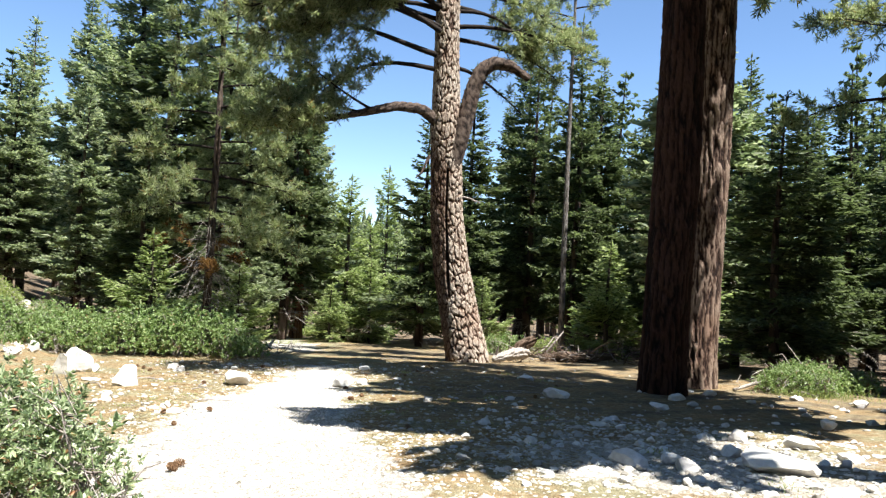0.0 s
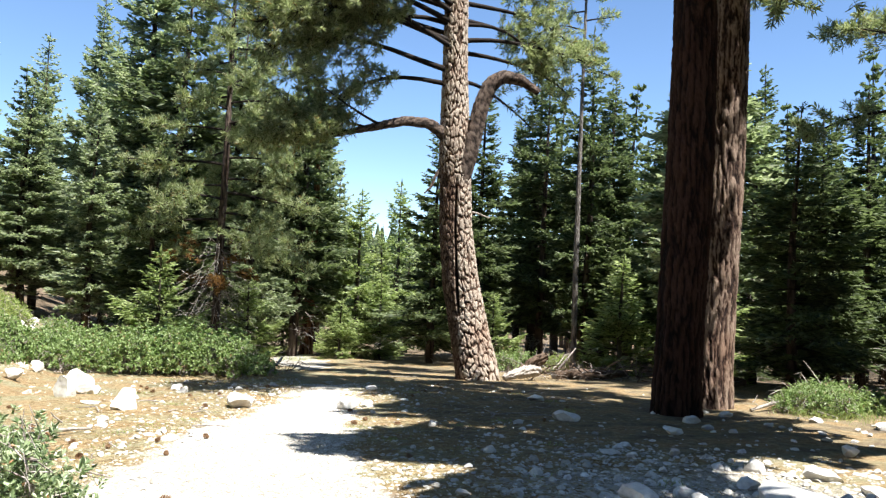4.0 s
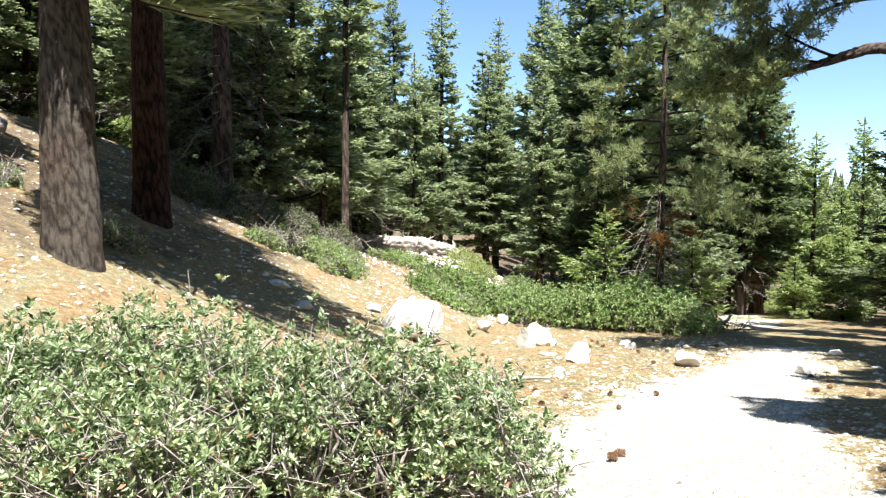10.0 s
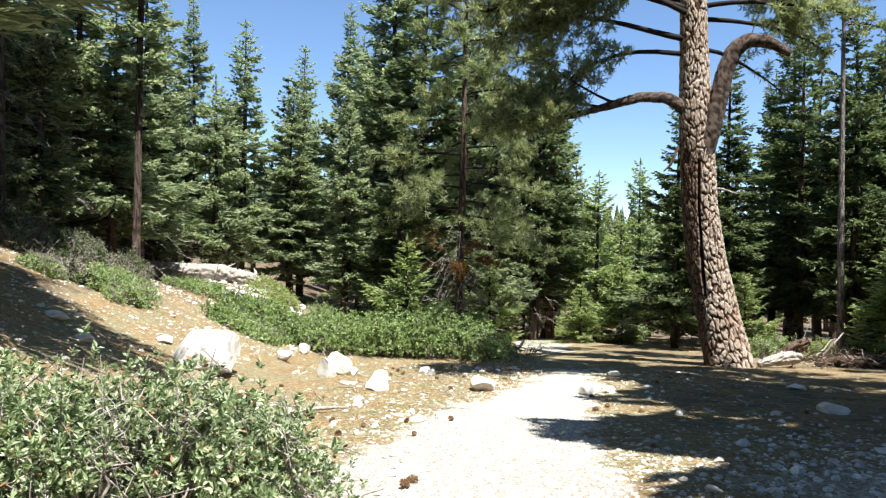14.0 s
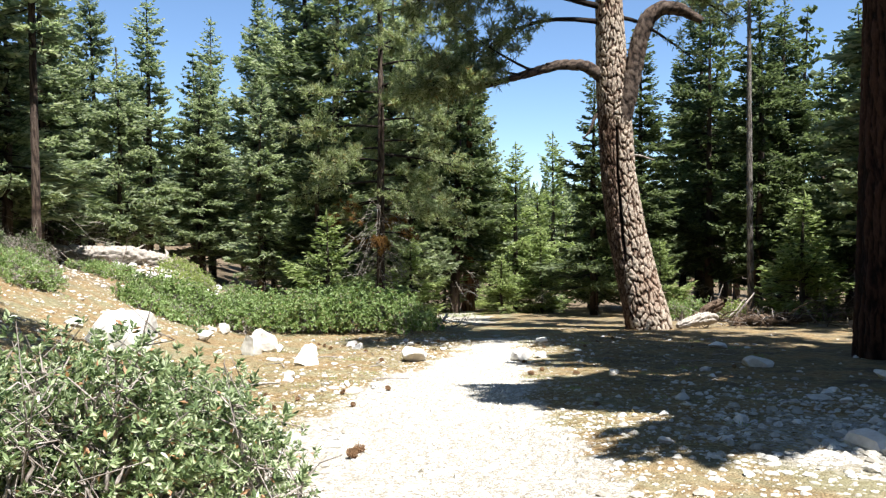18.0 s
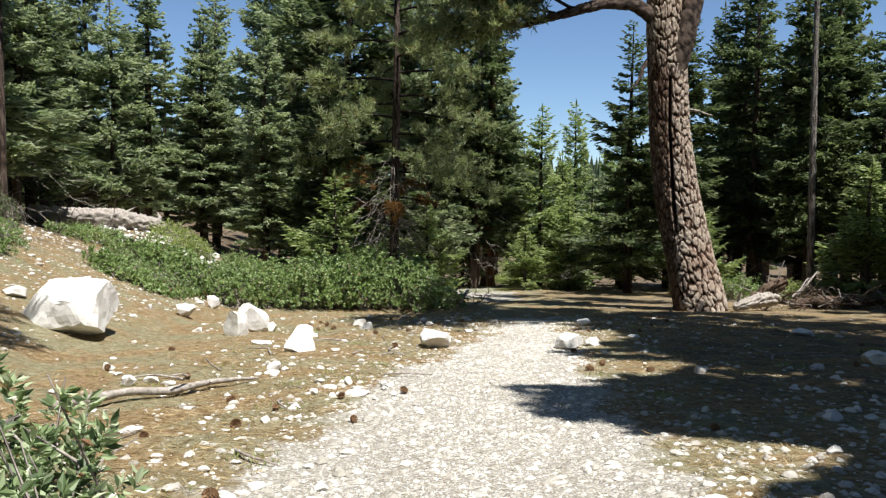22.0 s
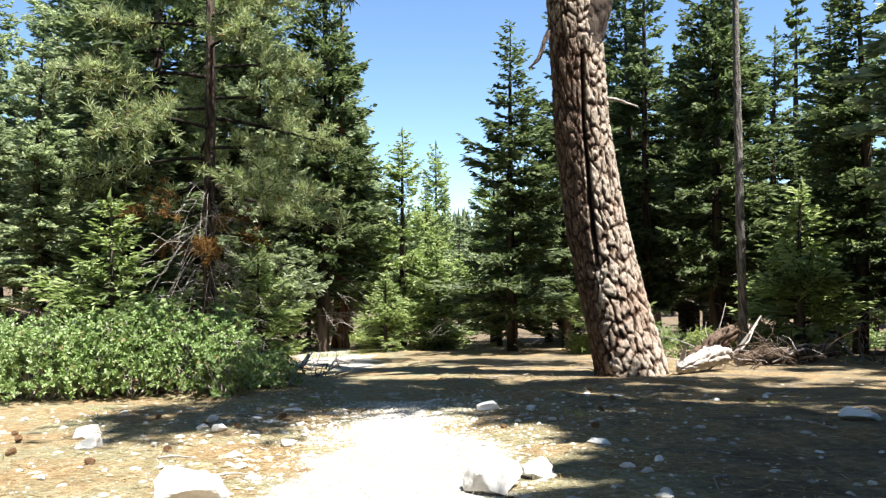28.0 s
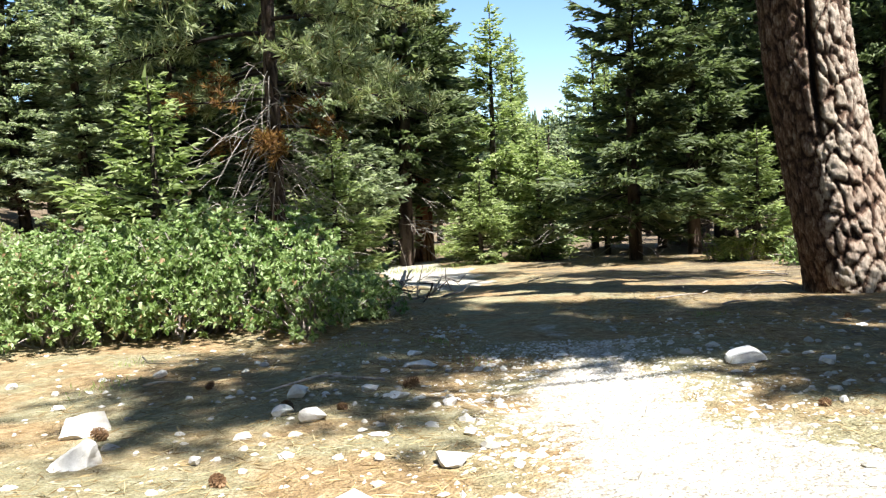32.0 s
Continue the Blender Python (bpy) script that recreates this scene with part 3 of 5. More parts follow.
for z, a, L, sag, curl, n in (
    (11.6, 8, 4.6, 0.15, -0.2, 50), (12.8, 24, 4.4, 0.1, -0.2, 50), (13.4, 12, 5.0, 0.05, -0.2, 60), (14.5, 225, 5.0, 0.0, -0.15, 70), (15.3, 236, 5.0, 0.0, -0.15, 66), (14.2, 246, 4.8, 0.0, -0.15, 60), (11.7, 214, 5.6, -0.12, 0.02, 100), (10.9, 196, 6.8, 0.08, -0.12, 120), (11.9, 203, 7.4, 0.06, -0.14, 130), (13.1, 193, 7.6, 0.08, -0.16, 130), (14.3, 199, 7.2, 0.08, -0.2, 120), (12.6, 210, 6.8, 0.1, -0.2, 110), (10.4, 188, 5.0, 0.1, -0.2, 60), (12.0, 352, 4.8, 0.02, -0.2, 46), (12.5, 196, 5.2, 0.12, -0.3, 90), (12.9, 222, 6.0, -0.02, -0.12, 86), (13.9, 205, 5.4, 0.0, -0.3, 86), (10.6, 20, 3.6, 0.3, -0.1, 12), (12.2, 178, 4.5, -0.15, 0.05, 34), (12.6, 5, 3.6, 0.05, -0.35, 26),
    (13.2, 220, 4.6, 0.0, -0.1, 40), (13.8, 150, 4.6, -0.1, 0.1, 34), (14.4, 18, 4.2, 0.05, -0.2, 40), (14.8, 190, 5.2, -0.1, -0.05, 46), (15.4, 60, 4.4, 0, 0, 30), (15.8, 228, 4.4, 0, -0.1, 40),
    (16.5, 10, 4.6, -0.1, -0.1, 44), (17.2, 120, 4.2, -0.1, 0, 30), (17.8, 200, 4.4, -0.15, 0, 44), (18.6, 62, 4, -0.15, 0, 40), (19.4, 40, 3.8, -0.2, 0, 30), (20.2, 160, 3.6, -0.2, 0, 34),
    (21, 250, 3.2, -0.25, 0, 30), (22, 350, 2.9, -0.3, 0, 26), (23, 90, 2.4, -0.3, 0, 22), (24, 210, 2.0, -0.4, 0, 22), (25, 330, 1.6, -0.4, 0, 18), (26.2, 100, 1.2, -0.4, 0, 16)):
    x0 = np.interp(z, [8.2, 15, 27], [-1.25, -1.45, -1.4])
    a = radians(a)
    pine_bough(wood, green, r, (x0, 0, z), (math.cos(a), math.sin(a), 0.12), L, 0.05 + 0.008 * L, sag + r.normal() * 0.05, n, 0.85, curl, 0.25, 0.45)
# foliage hanging from the arched limb
for (x0, y0, z), a, L, sag, curl, n in (((-4.4, -0.5, 8.55), 200, 2.4, 0.1, -0.15, 50), ((-5.5, -0.7, 8.2), 182, 1.8, 0.2, -0.1, 40), ((-5.2, -0.65, 8.3), 235, 2.2, 0.1, -0.2, 40), ((-3.9, -0.4, 8.7), 215, 3.4, -0.25, 0.05, 44), ((-5.5, -0.7, 8.2), 205, 2.2, -0.3, 0.1, 40), ((-5.4, -0.7, 8.2), 190, 2.9, 0.12, -0.12, 60), ((-5.0, -0.6, 8.35), 222, 2.6, 0.2, -0.2, 50)):
    pine_bough(wood, green, r, (x0, y0, z), (math.cos(radians(a)), math.sin(radians(a)), 0.1), L, 0.045, sag, n, 0.95, curl, 0.25, 0.25)
part("branchwork", wood.mesh("branchwork", BARK_DARK), great)
part("crown", green.mesh("crown", PINE, False), great)


def big_trunk(name, x, y, spine, radii, mat, label, seed, plates=19, tall=1.1, depth=0.05, around=72, step=0.09, flare=0.15):
    t = thing(name, x, y, gz(x, y) - 0.08, label, "tree")
    part("trunk", trunk_mesh("trunk", spine, radii, mat, around, step, plates, tall, depth, seed, flare), t)
    return t


def pine_crown(t, r, x0, z0, z1, reach, count, tufts=30, needle=0.25, tilt=0.05, back=0.0, extra=(), short=()):
    wood, green = Heap(), Heap()
    for z, a, L, bare in extra:
        pine_bough(wood, green, r, (x0, 0, z), (math.cos(radians(a)), math.sin(radians(a)), tilt), L, 0.02 + 0.01 * L, 0.1, 90, 0.9, 0.0, needle, bare)
    for k in range(count):
        q = k / max(count - 1, 1)
        z = z0 + (z1 - z0) * q
        a = k * 2.4 + r.normal() * 0.3
        L = reach * (1 - 0.75 * q**1.4) * r.uniform(0.7, 1.15) * (1 - back * abs(math.sin(a)))
        for lo, hi, a0, a1, most in short:
            if lo < z < hi and (math.degrees(a) - a0) % 360 < a1 - a0:
                L = min(L, most)
        pine_bough(wood, green, r, (x0, 0, z), (math.cos(a), math.sin(a), tilt + 0.3 * q), L, 0.022 + 0.009 * L, 0.22 - 0.3 * q, int(tufts * (0.5 + 0.5 * L / reach)), 0.75, 0.0, needle)
    part("branchwork", wood.mesh("branchwork", BARK_DARK), t)
    part("crown", green.mesh("crown", PINE, False), t)


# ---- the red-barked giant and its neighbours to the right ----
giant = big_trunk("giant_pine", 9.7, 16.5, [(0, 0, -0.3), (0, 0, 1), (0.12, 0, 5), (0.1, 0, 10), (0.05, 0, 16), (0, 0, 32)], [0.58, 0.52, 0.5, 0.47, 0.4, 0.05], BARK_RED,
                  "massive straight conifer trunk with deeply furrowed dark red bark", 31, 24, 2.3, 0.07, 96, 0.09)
pine_crown(giant, np.random.default_rng(32), 0.05, 11.5, 31.5, 5.8, 70, 62, back=0.3, short=((0, 15.5, 165, 275, 2.6), (15.5, 22, 190, 290, 2.2), (15.5, 40, 280, 440, 2.4), (22, 40, 90, 280, 2.6)), extra=((10.4, 300, 5.4, 0.2), (11.0, 280, 5.0, 0.2), (11.2, 322, 5.4, 0.2), (12.2, 305, 5.8, 0.2), (13.0, 290, 5.4, 0.2), (13.4, 318, 5.6, 0.2), (14.4, 302, 5.6, 0.2),
           (15.6, 184, 7.0, 0.66), (16.2, 178, 6.8, 0.6), (16.8, 170, 6.6, 0.45), (17.4, 160, 5.6, 0.2), (18.2, 168, 5.2, 0.2), (18.8, 154, 5.0, 0.2), (19.4, 163, 4.6, 0.2), (20.4, 150, 4.6, 0.2), (21.4, 158, 4.4, 0.2)))
twin = big_trunk("giant_pine", 12.0, 18.7, [(0, 0, -0.3), (0, 0, 1), (0.1, 0, 5), (0.2, 0, 10), (0.25, 0, 15), (0.3, 0, 20)], [0.56, 0.5, 0.47, 0.44, 0.3, 0.05], BARK_BROWN,
                 "tall pine trunk with pale ridged bark behind a darker one", 37, 22, 1.7, 0.06, 88, 0.09)
pine_crown(twin, np.random.default_rng(38), 0.25, 11.5, 19.5, 2.3, 22, 30)
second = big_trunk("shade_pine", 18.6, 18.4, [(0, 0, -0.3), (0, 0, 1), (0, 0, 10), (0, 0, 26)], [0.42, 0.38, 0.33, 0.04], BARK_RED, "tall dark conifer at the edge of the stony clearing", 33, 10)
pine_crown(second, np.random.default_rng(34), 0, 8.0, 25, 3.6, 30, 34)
# two unseen conifers, placed so their crowns shade the ground right of the trail
for n, (x, y, reach, label) in enumerate(((11.0, 10.6, 5.0, "unseen tall conifer added to shade the ground past the heaped cobbles"), (7.6, 6.0, 3.1, "unseen tall conifer added to shade the edge of the stony clearing"))):
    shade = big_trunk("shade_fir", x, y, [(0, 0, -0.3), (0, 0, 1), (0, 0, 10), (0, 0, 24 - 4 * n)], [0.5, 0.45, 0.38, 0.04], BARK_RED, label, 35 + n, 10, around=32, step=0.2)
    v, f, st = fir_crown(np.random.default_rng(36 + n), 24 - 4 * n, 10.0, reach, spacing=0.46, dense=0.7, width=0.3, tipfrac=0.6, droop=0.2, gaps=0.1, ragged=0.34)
    part("crown", mesh_of("crown", v, f, FIR_SHADED, False), shade)
    part("branchwork", st.mesh("branchwork", BARK_DARK), shade)

# ---- trunks on the left hillside ----
oldfir = big_trunk("old_fir", -9.2, 10.7, [(0, 0, -0.3), (0, 0, 0.6), (-0.1, 0, 2.2), (-0.2, 0, 5), (-0.2, 0, 16)], [0.46, 0.42, 0.4, 0.36, 0.05], BARK_GREY, "grey-brown fir trunk standing behind the shrubs", 41, 22, 0.32, 0.022)
v, f, st = fir_crown(np.random.default_rng(42), 16, 4.6, 3.2, droop=0.35, tipfrac=0.7, width=0.06, spacing=0.3, dense=1.7)
for w in [v] + st.v:  # the boughs reach out over the downhill side
    w[:, :2] += np.hypot(w[:, 0], w[:, 1])[:, None] * (0.48, 0.4)
part("crown", mesh_of("crown", v, f, FIR, False), oldfir)
part("branchwork", st.mesh("branchwork", BARK_DARK), oldfir)
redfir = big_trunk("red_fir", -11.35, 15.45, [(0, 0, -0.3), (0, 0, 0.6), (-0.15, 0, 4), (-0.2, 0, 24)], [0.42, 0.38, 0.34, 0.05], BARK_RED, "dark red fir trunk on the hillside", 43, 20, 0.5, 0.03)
v, f, st = fir_crown(np.random.default_rng(44), 24, 9.0, 3.8, droop=0.35, tipfrac=0.6, width=0.2, spacing=0.4)
part("crown", mesh_of("crown", v, f, FIR, False), redfir)
part("branchwork", st.mesh("branchwork", BARK_DARK), redfir)

# two unseen firs, added to throw patches of shade on the slope
for n, (x, y, h) in enumerate(((-13.2, 3.4, 17), (-18.5, 5.5, 18))):
    up = big_trunk("hillside_fir", x, y, [(0, 0, -0.3), (0, 0, 1), (0, 0, 8), (0, 0, h)], [0.34, 0.3, 0.25, 0.04], BARK_DARK, "unseen tall fir added high on the slope to shade it", 145 + n, 9, around=28, step=0.2)
    v, f, st = fir_crown(np.random.default_rng(147 + n), h, 7.0, 3.2, spacing=0.5, dense=0.6, width=0.3, tipfrac=0.6)
    part("crown", mesh_of("crown", v, f, FIR, False), up)
    part("branchwork", st.mesh("branchwork", BARK_DARK), up)
slope = big_trunk("dark_conifer", -14.1, 22.5, [(0, 0, -0.3), (0, 0, 1), (-0.1, 0, 5), (-0.1, 0, 24)], [0.34, 0.3, 0.26, 0.04], BARK_DARK, "dark conifer with bare drooping lower branches", 45, 9, 0.6, 0.03, 32, 0.15)
v, f, st = fir_crown(np.random.default_rng(46), 24, 9.0, 2.8, droop=0.5, gaps=0.15, width=0.2, spacing=0.42)
part("crown", mesh_of("crown", v, f, FIR, False), slope)
part("branchwork", st.mesh("branchwork", BARK_DARK), slope)
d = Heap()
dead_twigs(d, np.random.default_rng(47), 2.0, 7.0, 40, 1.7, 0.6, 0.25)
part("dead_branchwork", d.mesh("dead_branchwork", TWIG), slope, "bare drooping grey branches")
thin = big_trunk("pole_pine", -11.7, 26.6, [(0, 0, -0.3), (0, 0, 1), (-0.05, 0, 8), (0, 0, 19)], [0.15, 0.13, 0.11, 0.03], BARK_DARK, "thin dark pole-like conifer trunk", 48, 7, 0.5, 0.015, 20, 0.2)
v, f, st = fir_crown(np.random.default_rng(49), 19, 6.5, 1.5, droop=0.4, gaps=0.45)
part("crown", mesh_of("crown", v, f, FIR, False), thin)
part("branchwork", st.mesh("branchwork", BARK_DARK), thin)

for n, (x, y, h, w) in enumerate(((-13.5, 12.4, 9.0, 0.09), (-15.0, 10.9, 6.0, 0.06), (-12.9, 17.6, 10.0, 0.09))):
    sap = big_trunk("slope_sapling", x, y, [(0, 0, -0.2), (0, 0, 1), (0.05, 0, h * 0.5), (0, 0, h)], [w * 1.2, w, w * 0.7, 0.015], BARK_DARK, "thin dark young fir with bare grey lower twigs", 640 + n, 6, 0.4, 0.01, 14, 0.15)
    v, f, st = fir_crown(np.random.default_rng(645 + n), h, 0.33 * h, 1.1, droop=0.35, spacing=0.34, width=0.13, gaps=0.2)
    part("crown", mesh_of("crown", v, f, FIR, False), sap)
    d = Heap()
    dead_twigs(d, np.random.default_rng(650 + n), 0.5, 0.4 * h, 22, 0.9, 0.5, 0.05)
    part("dead_branchwork", d.mesh("dead_branchwork", TWIG), sap, "bare grey dead twigs")

# ---- pine with dead lower branches beyond the mat shrubs ----
soft = big_trunk("soft_pine", -1.1, 35.5, [(0, 0, -0.3), (0, 0, 1), (0.05, 0, 8), (0, 0, 20)], [0.21, 0.18, 0.15, 0.03], BARK_DARK, "pine with soft needles above bare grey lower branches", 51, 9, 0.5, 0.02, 24, 0.2)
pine_crown(soft, np.random.default_rng(52), 0.03, 5.0, 19.5, 4.0, 50, 34, 0.3, 0.0)
d = Heap()
dead_twigs(d, np.random.default_rng(53), 0.4, 5.6, 120, 1.9, 0.8, 0.2)
part("dead_branchwork", d.mesh("dead_branchwork", DEADWOOD), soft, "bare pale grey dead branches")
rust = Heap()
rr = np.random.default_rng(54)
ww = Heap()
for k in range(9):
    a = rr.uniform(0, 6.28)
    pine_bough(ww, rust, rr, (0, 0, rr.uniform(3.2, 5.6)), (math.cos(a), math.sin(a), 0), rr.uniform(1.2, 2.4), 0.04, 0.1, 12, 0.5, 0, 0.2)
part("rusty_foliage", rust.mesh("rusty_foliage", RUST, False), soft, "rust-brown dying needles")
part("branchwork", ww.mesh("branchwork", BARK_DARK), soft)

# ---- grey pole and overhanging tree on the right ----
pole = big_trunk("pole_pine", 13.6, 31.5, [(0, 0, -0.3), (0, 0, 1), (-0.1, 0, 8), (-0.15, 0, 20)], [0.15, 0.125, 0.1, 0.03], BARK_PALE, "thin grey pole-like conifer trunk", 55, 8, 0.4, 0.015, 20, 0.15)
pine_crown(pole, np.random.default_rng(56), -0.1, 13.0, 19.5, 1.8, 16, 14)
over = big_trunk("leaning_fir", 17.3, 27.6, [(0, 0, -0.3), (0, 0, 1), (0.1, 0, 8), (0.2, 0, 17)], [0.26, 0.23, 0.18, 0.03], BARK_DARK, "dark fir with drooping grey dead branches low down", 57, 8, 0.5, 0.02, 20, 0.2)
v, f, st = fir_crown(np.random.default_rng(58), 17, 4.2, 3.0, droop=0.5)
part("crown", mesh_of("crown", v, f, FIR, False), over)
part("branchwork", st.mesh("branchwork", BARK_DARK), over)
d = Heap()
dead_twigs(d, np.random.default_rng(59), 0.8, 5.0, 40, 2.2, 0.7, 0.2)
part("dead_branchwork", d.mesh("dead_branchwork", DEADWOOD), over, "bare drooping grey branches")


# ---- cedar at the end of the trail ----
cedar = big_trunk("cedar", 3.7, 48.0, [(0, 0, -0.3), (0, 0, 0.6), (0.05, 0, 3), (0.1, 0, 9), (0.1, 0, 16)], [0.44, 0.36, 0.3, 0.2, 0.03], BARK_ORANGE, "dark conifer with a stringy orange-brown trunk base", 85, 14, 1.8, 0.03, 36, 0.15, 0.3)
v, f, st = fir_crown(np.random.default_rng(86), 16, 2.7, 2.6, droop=0.45, gaps=0.15, width=0.2, dense=0.7, spacing=0.45)
part("crown", mesh_of("crown", v, f, FIR_SHADED, False), cedar)
part("branchwork", st.mesh("branchwork", BARK_DARK), cedar)

# ---- conifers: each kind is grown once, then copied ----
KINDS = {}


def kind(key, *args, **kw):
    kw = {"dense": 0.95, "spacing": 0.44, "width": 0.135} | kw
    KINDS[key] = make_fir(*args, **kw)


kind("broad", "fir_tree", -13.6, 28.6, 9.5, 2.5, 101, FIR, BARK_DARK, "broad green fir tree with layered boughs", z0=1.3, droop=0.3, dense=1.25, width=0.1, spacing=0.38, dead=14)
kind("slim", "fir_tree", -15.9, 50.8, 17.0, 3.0, 102, FIR, BARK_DARK, "slim green fir tree among the forest", z0=2.4, droop=0.35, dead=24)
kind("tall", "fir_tree", -5.9, 48.0, 25.0, 4.6, 103, FIR, BARK_DARK, "tall dense fir tree with feathered boughs", z0=2.6, droop=0.35, dense=0.9, spacing=0.48, width=0.145, dead=26)
# this kind carries its shade in the needle colour
kind("shade", "dark_fir", 9.1, 38.8, 11.8, 2.8, 104, FIR_SHADED, BARK_DARK, "dark green fir tree with dense boughs above bare lower twigs", z0=1.2, droop=0.3, dense=1.25, width=0.1, spacing=0.38, dead=14)
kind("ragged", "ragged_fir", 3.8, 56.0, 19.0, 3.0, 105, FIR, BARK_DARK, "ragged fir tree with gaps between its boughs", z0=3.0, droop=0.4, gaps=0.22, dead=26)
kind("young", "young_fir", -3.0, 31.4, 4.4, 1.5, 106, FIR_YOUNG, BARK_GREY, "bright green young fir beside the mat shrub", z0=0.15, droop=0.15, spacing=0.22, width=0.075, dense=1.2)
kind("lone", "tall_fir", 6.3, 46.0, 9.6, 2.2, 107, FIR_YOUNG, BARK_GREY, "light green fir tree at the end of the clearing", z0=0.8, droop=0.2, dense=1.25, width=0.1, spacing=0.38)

# a taller kind, also coloured as if it stood in shade
kind("gloomy", "dark_fir", 20.5, 43.0, 17.0, 3.0, 111, FIR_SHADED, BARK_DARK, "tall dark green fir tree with layered boughs", z0=2.2, droop=0.35, dead=18)
kind("far", "far_fir", 24.0, 96.0, 16.0, 3.4, 108, FIR, BARK_DARK, "distant green fir tree in the forest", z0=1.0, droop=0.3, dense=0.3, spacing=0.75, width=0.42)
kind("far_thin", "far_fir", 30.0, 90.0, 17.0, 2.6, 109, FIR_SHADED, BARK_DARK, "distant dark fir tree in the forest", z0=2.0, droop=0.35, dense=0.34, spacing=0.7, width=0.36, gaps=0.15)


def grow(key, x, y, h, turn=None, wide=1.0, label="", sink=0.05):
    src = KINDS[key]
    base = {"broad": 9.5, "slim": 17.0, "tall": 25.0, "shade": 11.8, "ragged": 19.0, "young": 4.4, "lone": 9.6, "gloomy": 17.0, "far": 16.0, "far_thin": 17.0}[key]
    s = h / base
    ob = copy_thing(src, Matrix.Translation((x, y, gz(x, y) - sink)) @ Matrix.Rotation(rng.uniform(0, 6.28) if turn is None else turn, 4, "Z") @ Matrix.Diagonal((s * wide, s * wide, s, 1)))
    if label:
        ob["label"] = label
    return ob


# trees that can be told apart, nearest first
STOOD = [(-13.6, 28.6), (-15.9, 50.8), (-5.9, 48), (9.1, 38.8), (3.8, 56), (-3, 31.4), (6.3, 46), (-1.1, 35.5), (15.4, 35.4), (17.3, 27.6), (-14.1, 22.5), (-11.7, 26.6)]
for key, x, y, h, wide in (
    ("broad", -14.6, 25.6, 8.6, 0.9), ("slim", -15.5, 37.2, 13.0, 0.9), ("tall", -17.2, 45.1, 16.0, 0.8), ("tall", -9.7, 54.5, 21.5, 0.8), ("ragged", -1.3, 52.4, 22.0, 1.1),
    ("broad", -15.0, 43.0, 11.5, 0.9), ("slim", -14.9, 28.3, 13.0, 1.0), ("slim", -14.4, 32.6, 14.0, 1.0), ("tall", -16.6, 30.0, 15.0, 1.0), ("shade", -15.2, 35.5, 11.0, 1.0), ("slim", -7.4, 42.5, 12.0, 1.0), ("shade", -4.2, 40.5, 11.0, 1.0), ("tall", 0.4, 43.0, 17.0, 0.75), ("ragged", 5.2, 60.0, 19.0, 1.0),
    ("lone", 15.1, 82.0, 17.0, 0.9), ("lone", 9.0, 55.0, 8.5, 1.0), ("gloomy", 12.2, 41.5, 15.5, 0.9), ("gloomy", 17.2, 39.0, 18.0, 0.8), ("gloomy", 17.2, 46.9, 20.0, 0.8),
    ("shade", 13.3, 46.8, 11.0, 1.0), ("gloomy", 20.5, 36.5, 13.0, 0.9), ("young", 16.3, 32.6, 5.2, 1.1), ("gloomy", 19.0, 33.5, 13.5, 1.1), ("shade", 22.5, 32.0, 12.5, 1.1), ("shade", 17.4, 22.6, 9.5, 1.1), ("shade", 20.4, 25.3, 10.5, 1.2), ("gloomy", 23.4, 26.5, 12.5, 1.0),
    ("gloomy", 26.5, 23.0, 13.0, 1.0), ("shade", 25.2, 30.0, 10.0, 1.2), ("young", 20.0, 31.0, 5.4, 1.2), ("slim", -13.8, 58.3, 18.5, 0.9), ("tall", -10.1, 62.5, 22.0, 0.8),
    ("slim", -17.4, 23.5, 14.0, 0.9), ("tall", -18.8, 28.5, 18.0, 0.8), ("young", -18.4, 13.8, 3.4, 1.1), ("tall", -24.0, 19.5, 17.0, 0.9), ("slim", -22.0, 25.0, 16.0, 0.9), ("shade", -20.5, 21.0, 9.0, 1.0),
    ("gloomy", 2.7, 45.0, 19.5, 0.85), ("ragged", -0.6, 45.5, 19.0, 1.0), ("young", 5.0, 42.0, 3.2, 1.1), ("young", 0.2, 39.5, 4.2, 1.0), ("young", 7.2, 43.0, 4.8, 1.0),  
    ("young", 11.4, 36.0, 3.6, 1.0), ("young", 2.2, 46.5, 4.5, 1.0), ("lone", 11.5, 50.0, 9.5, 1.0), ("lone", 7.5, 62.0, 10.0, 1.0), ("ragged", 1.5, 64.0, 20.0, 1.1)):
    grow(key, x, y, h, wide=wide)
    STOOD.append((x, y))

# tall bare-stemmed conifers along the crest of the hillside
for x, y, h in ((-19.6, 16.4, 16), (-21.5, 14.0, 17), (-23.5, 16.5, 18), (-25.5, 12.5, 17), (-22.3, 18.6, 16), (-26.5, 18.0, 19), (-28.5, 14.5, 18), (-24.8, 22.2, 18), (-20.4, 19.0, 14), (-27.5, 9.5, 17), (-30.5, 11.0, 18), (-19.3, 25.6, 17), (-29.5, 20.0, 19)):
    grow("ragged", x, y, h, wide=0.9)
    STOOD.append((x, y))

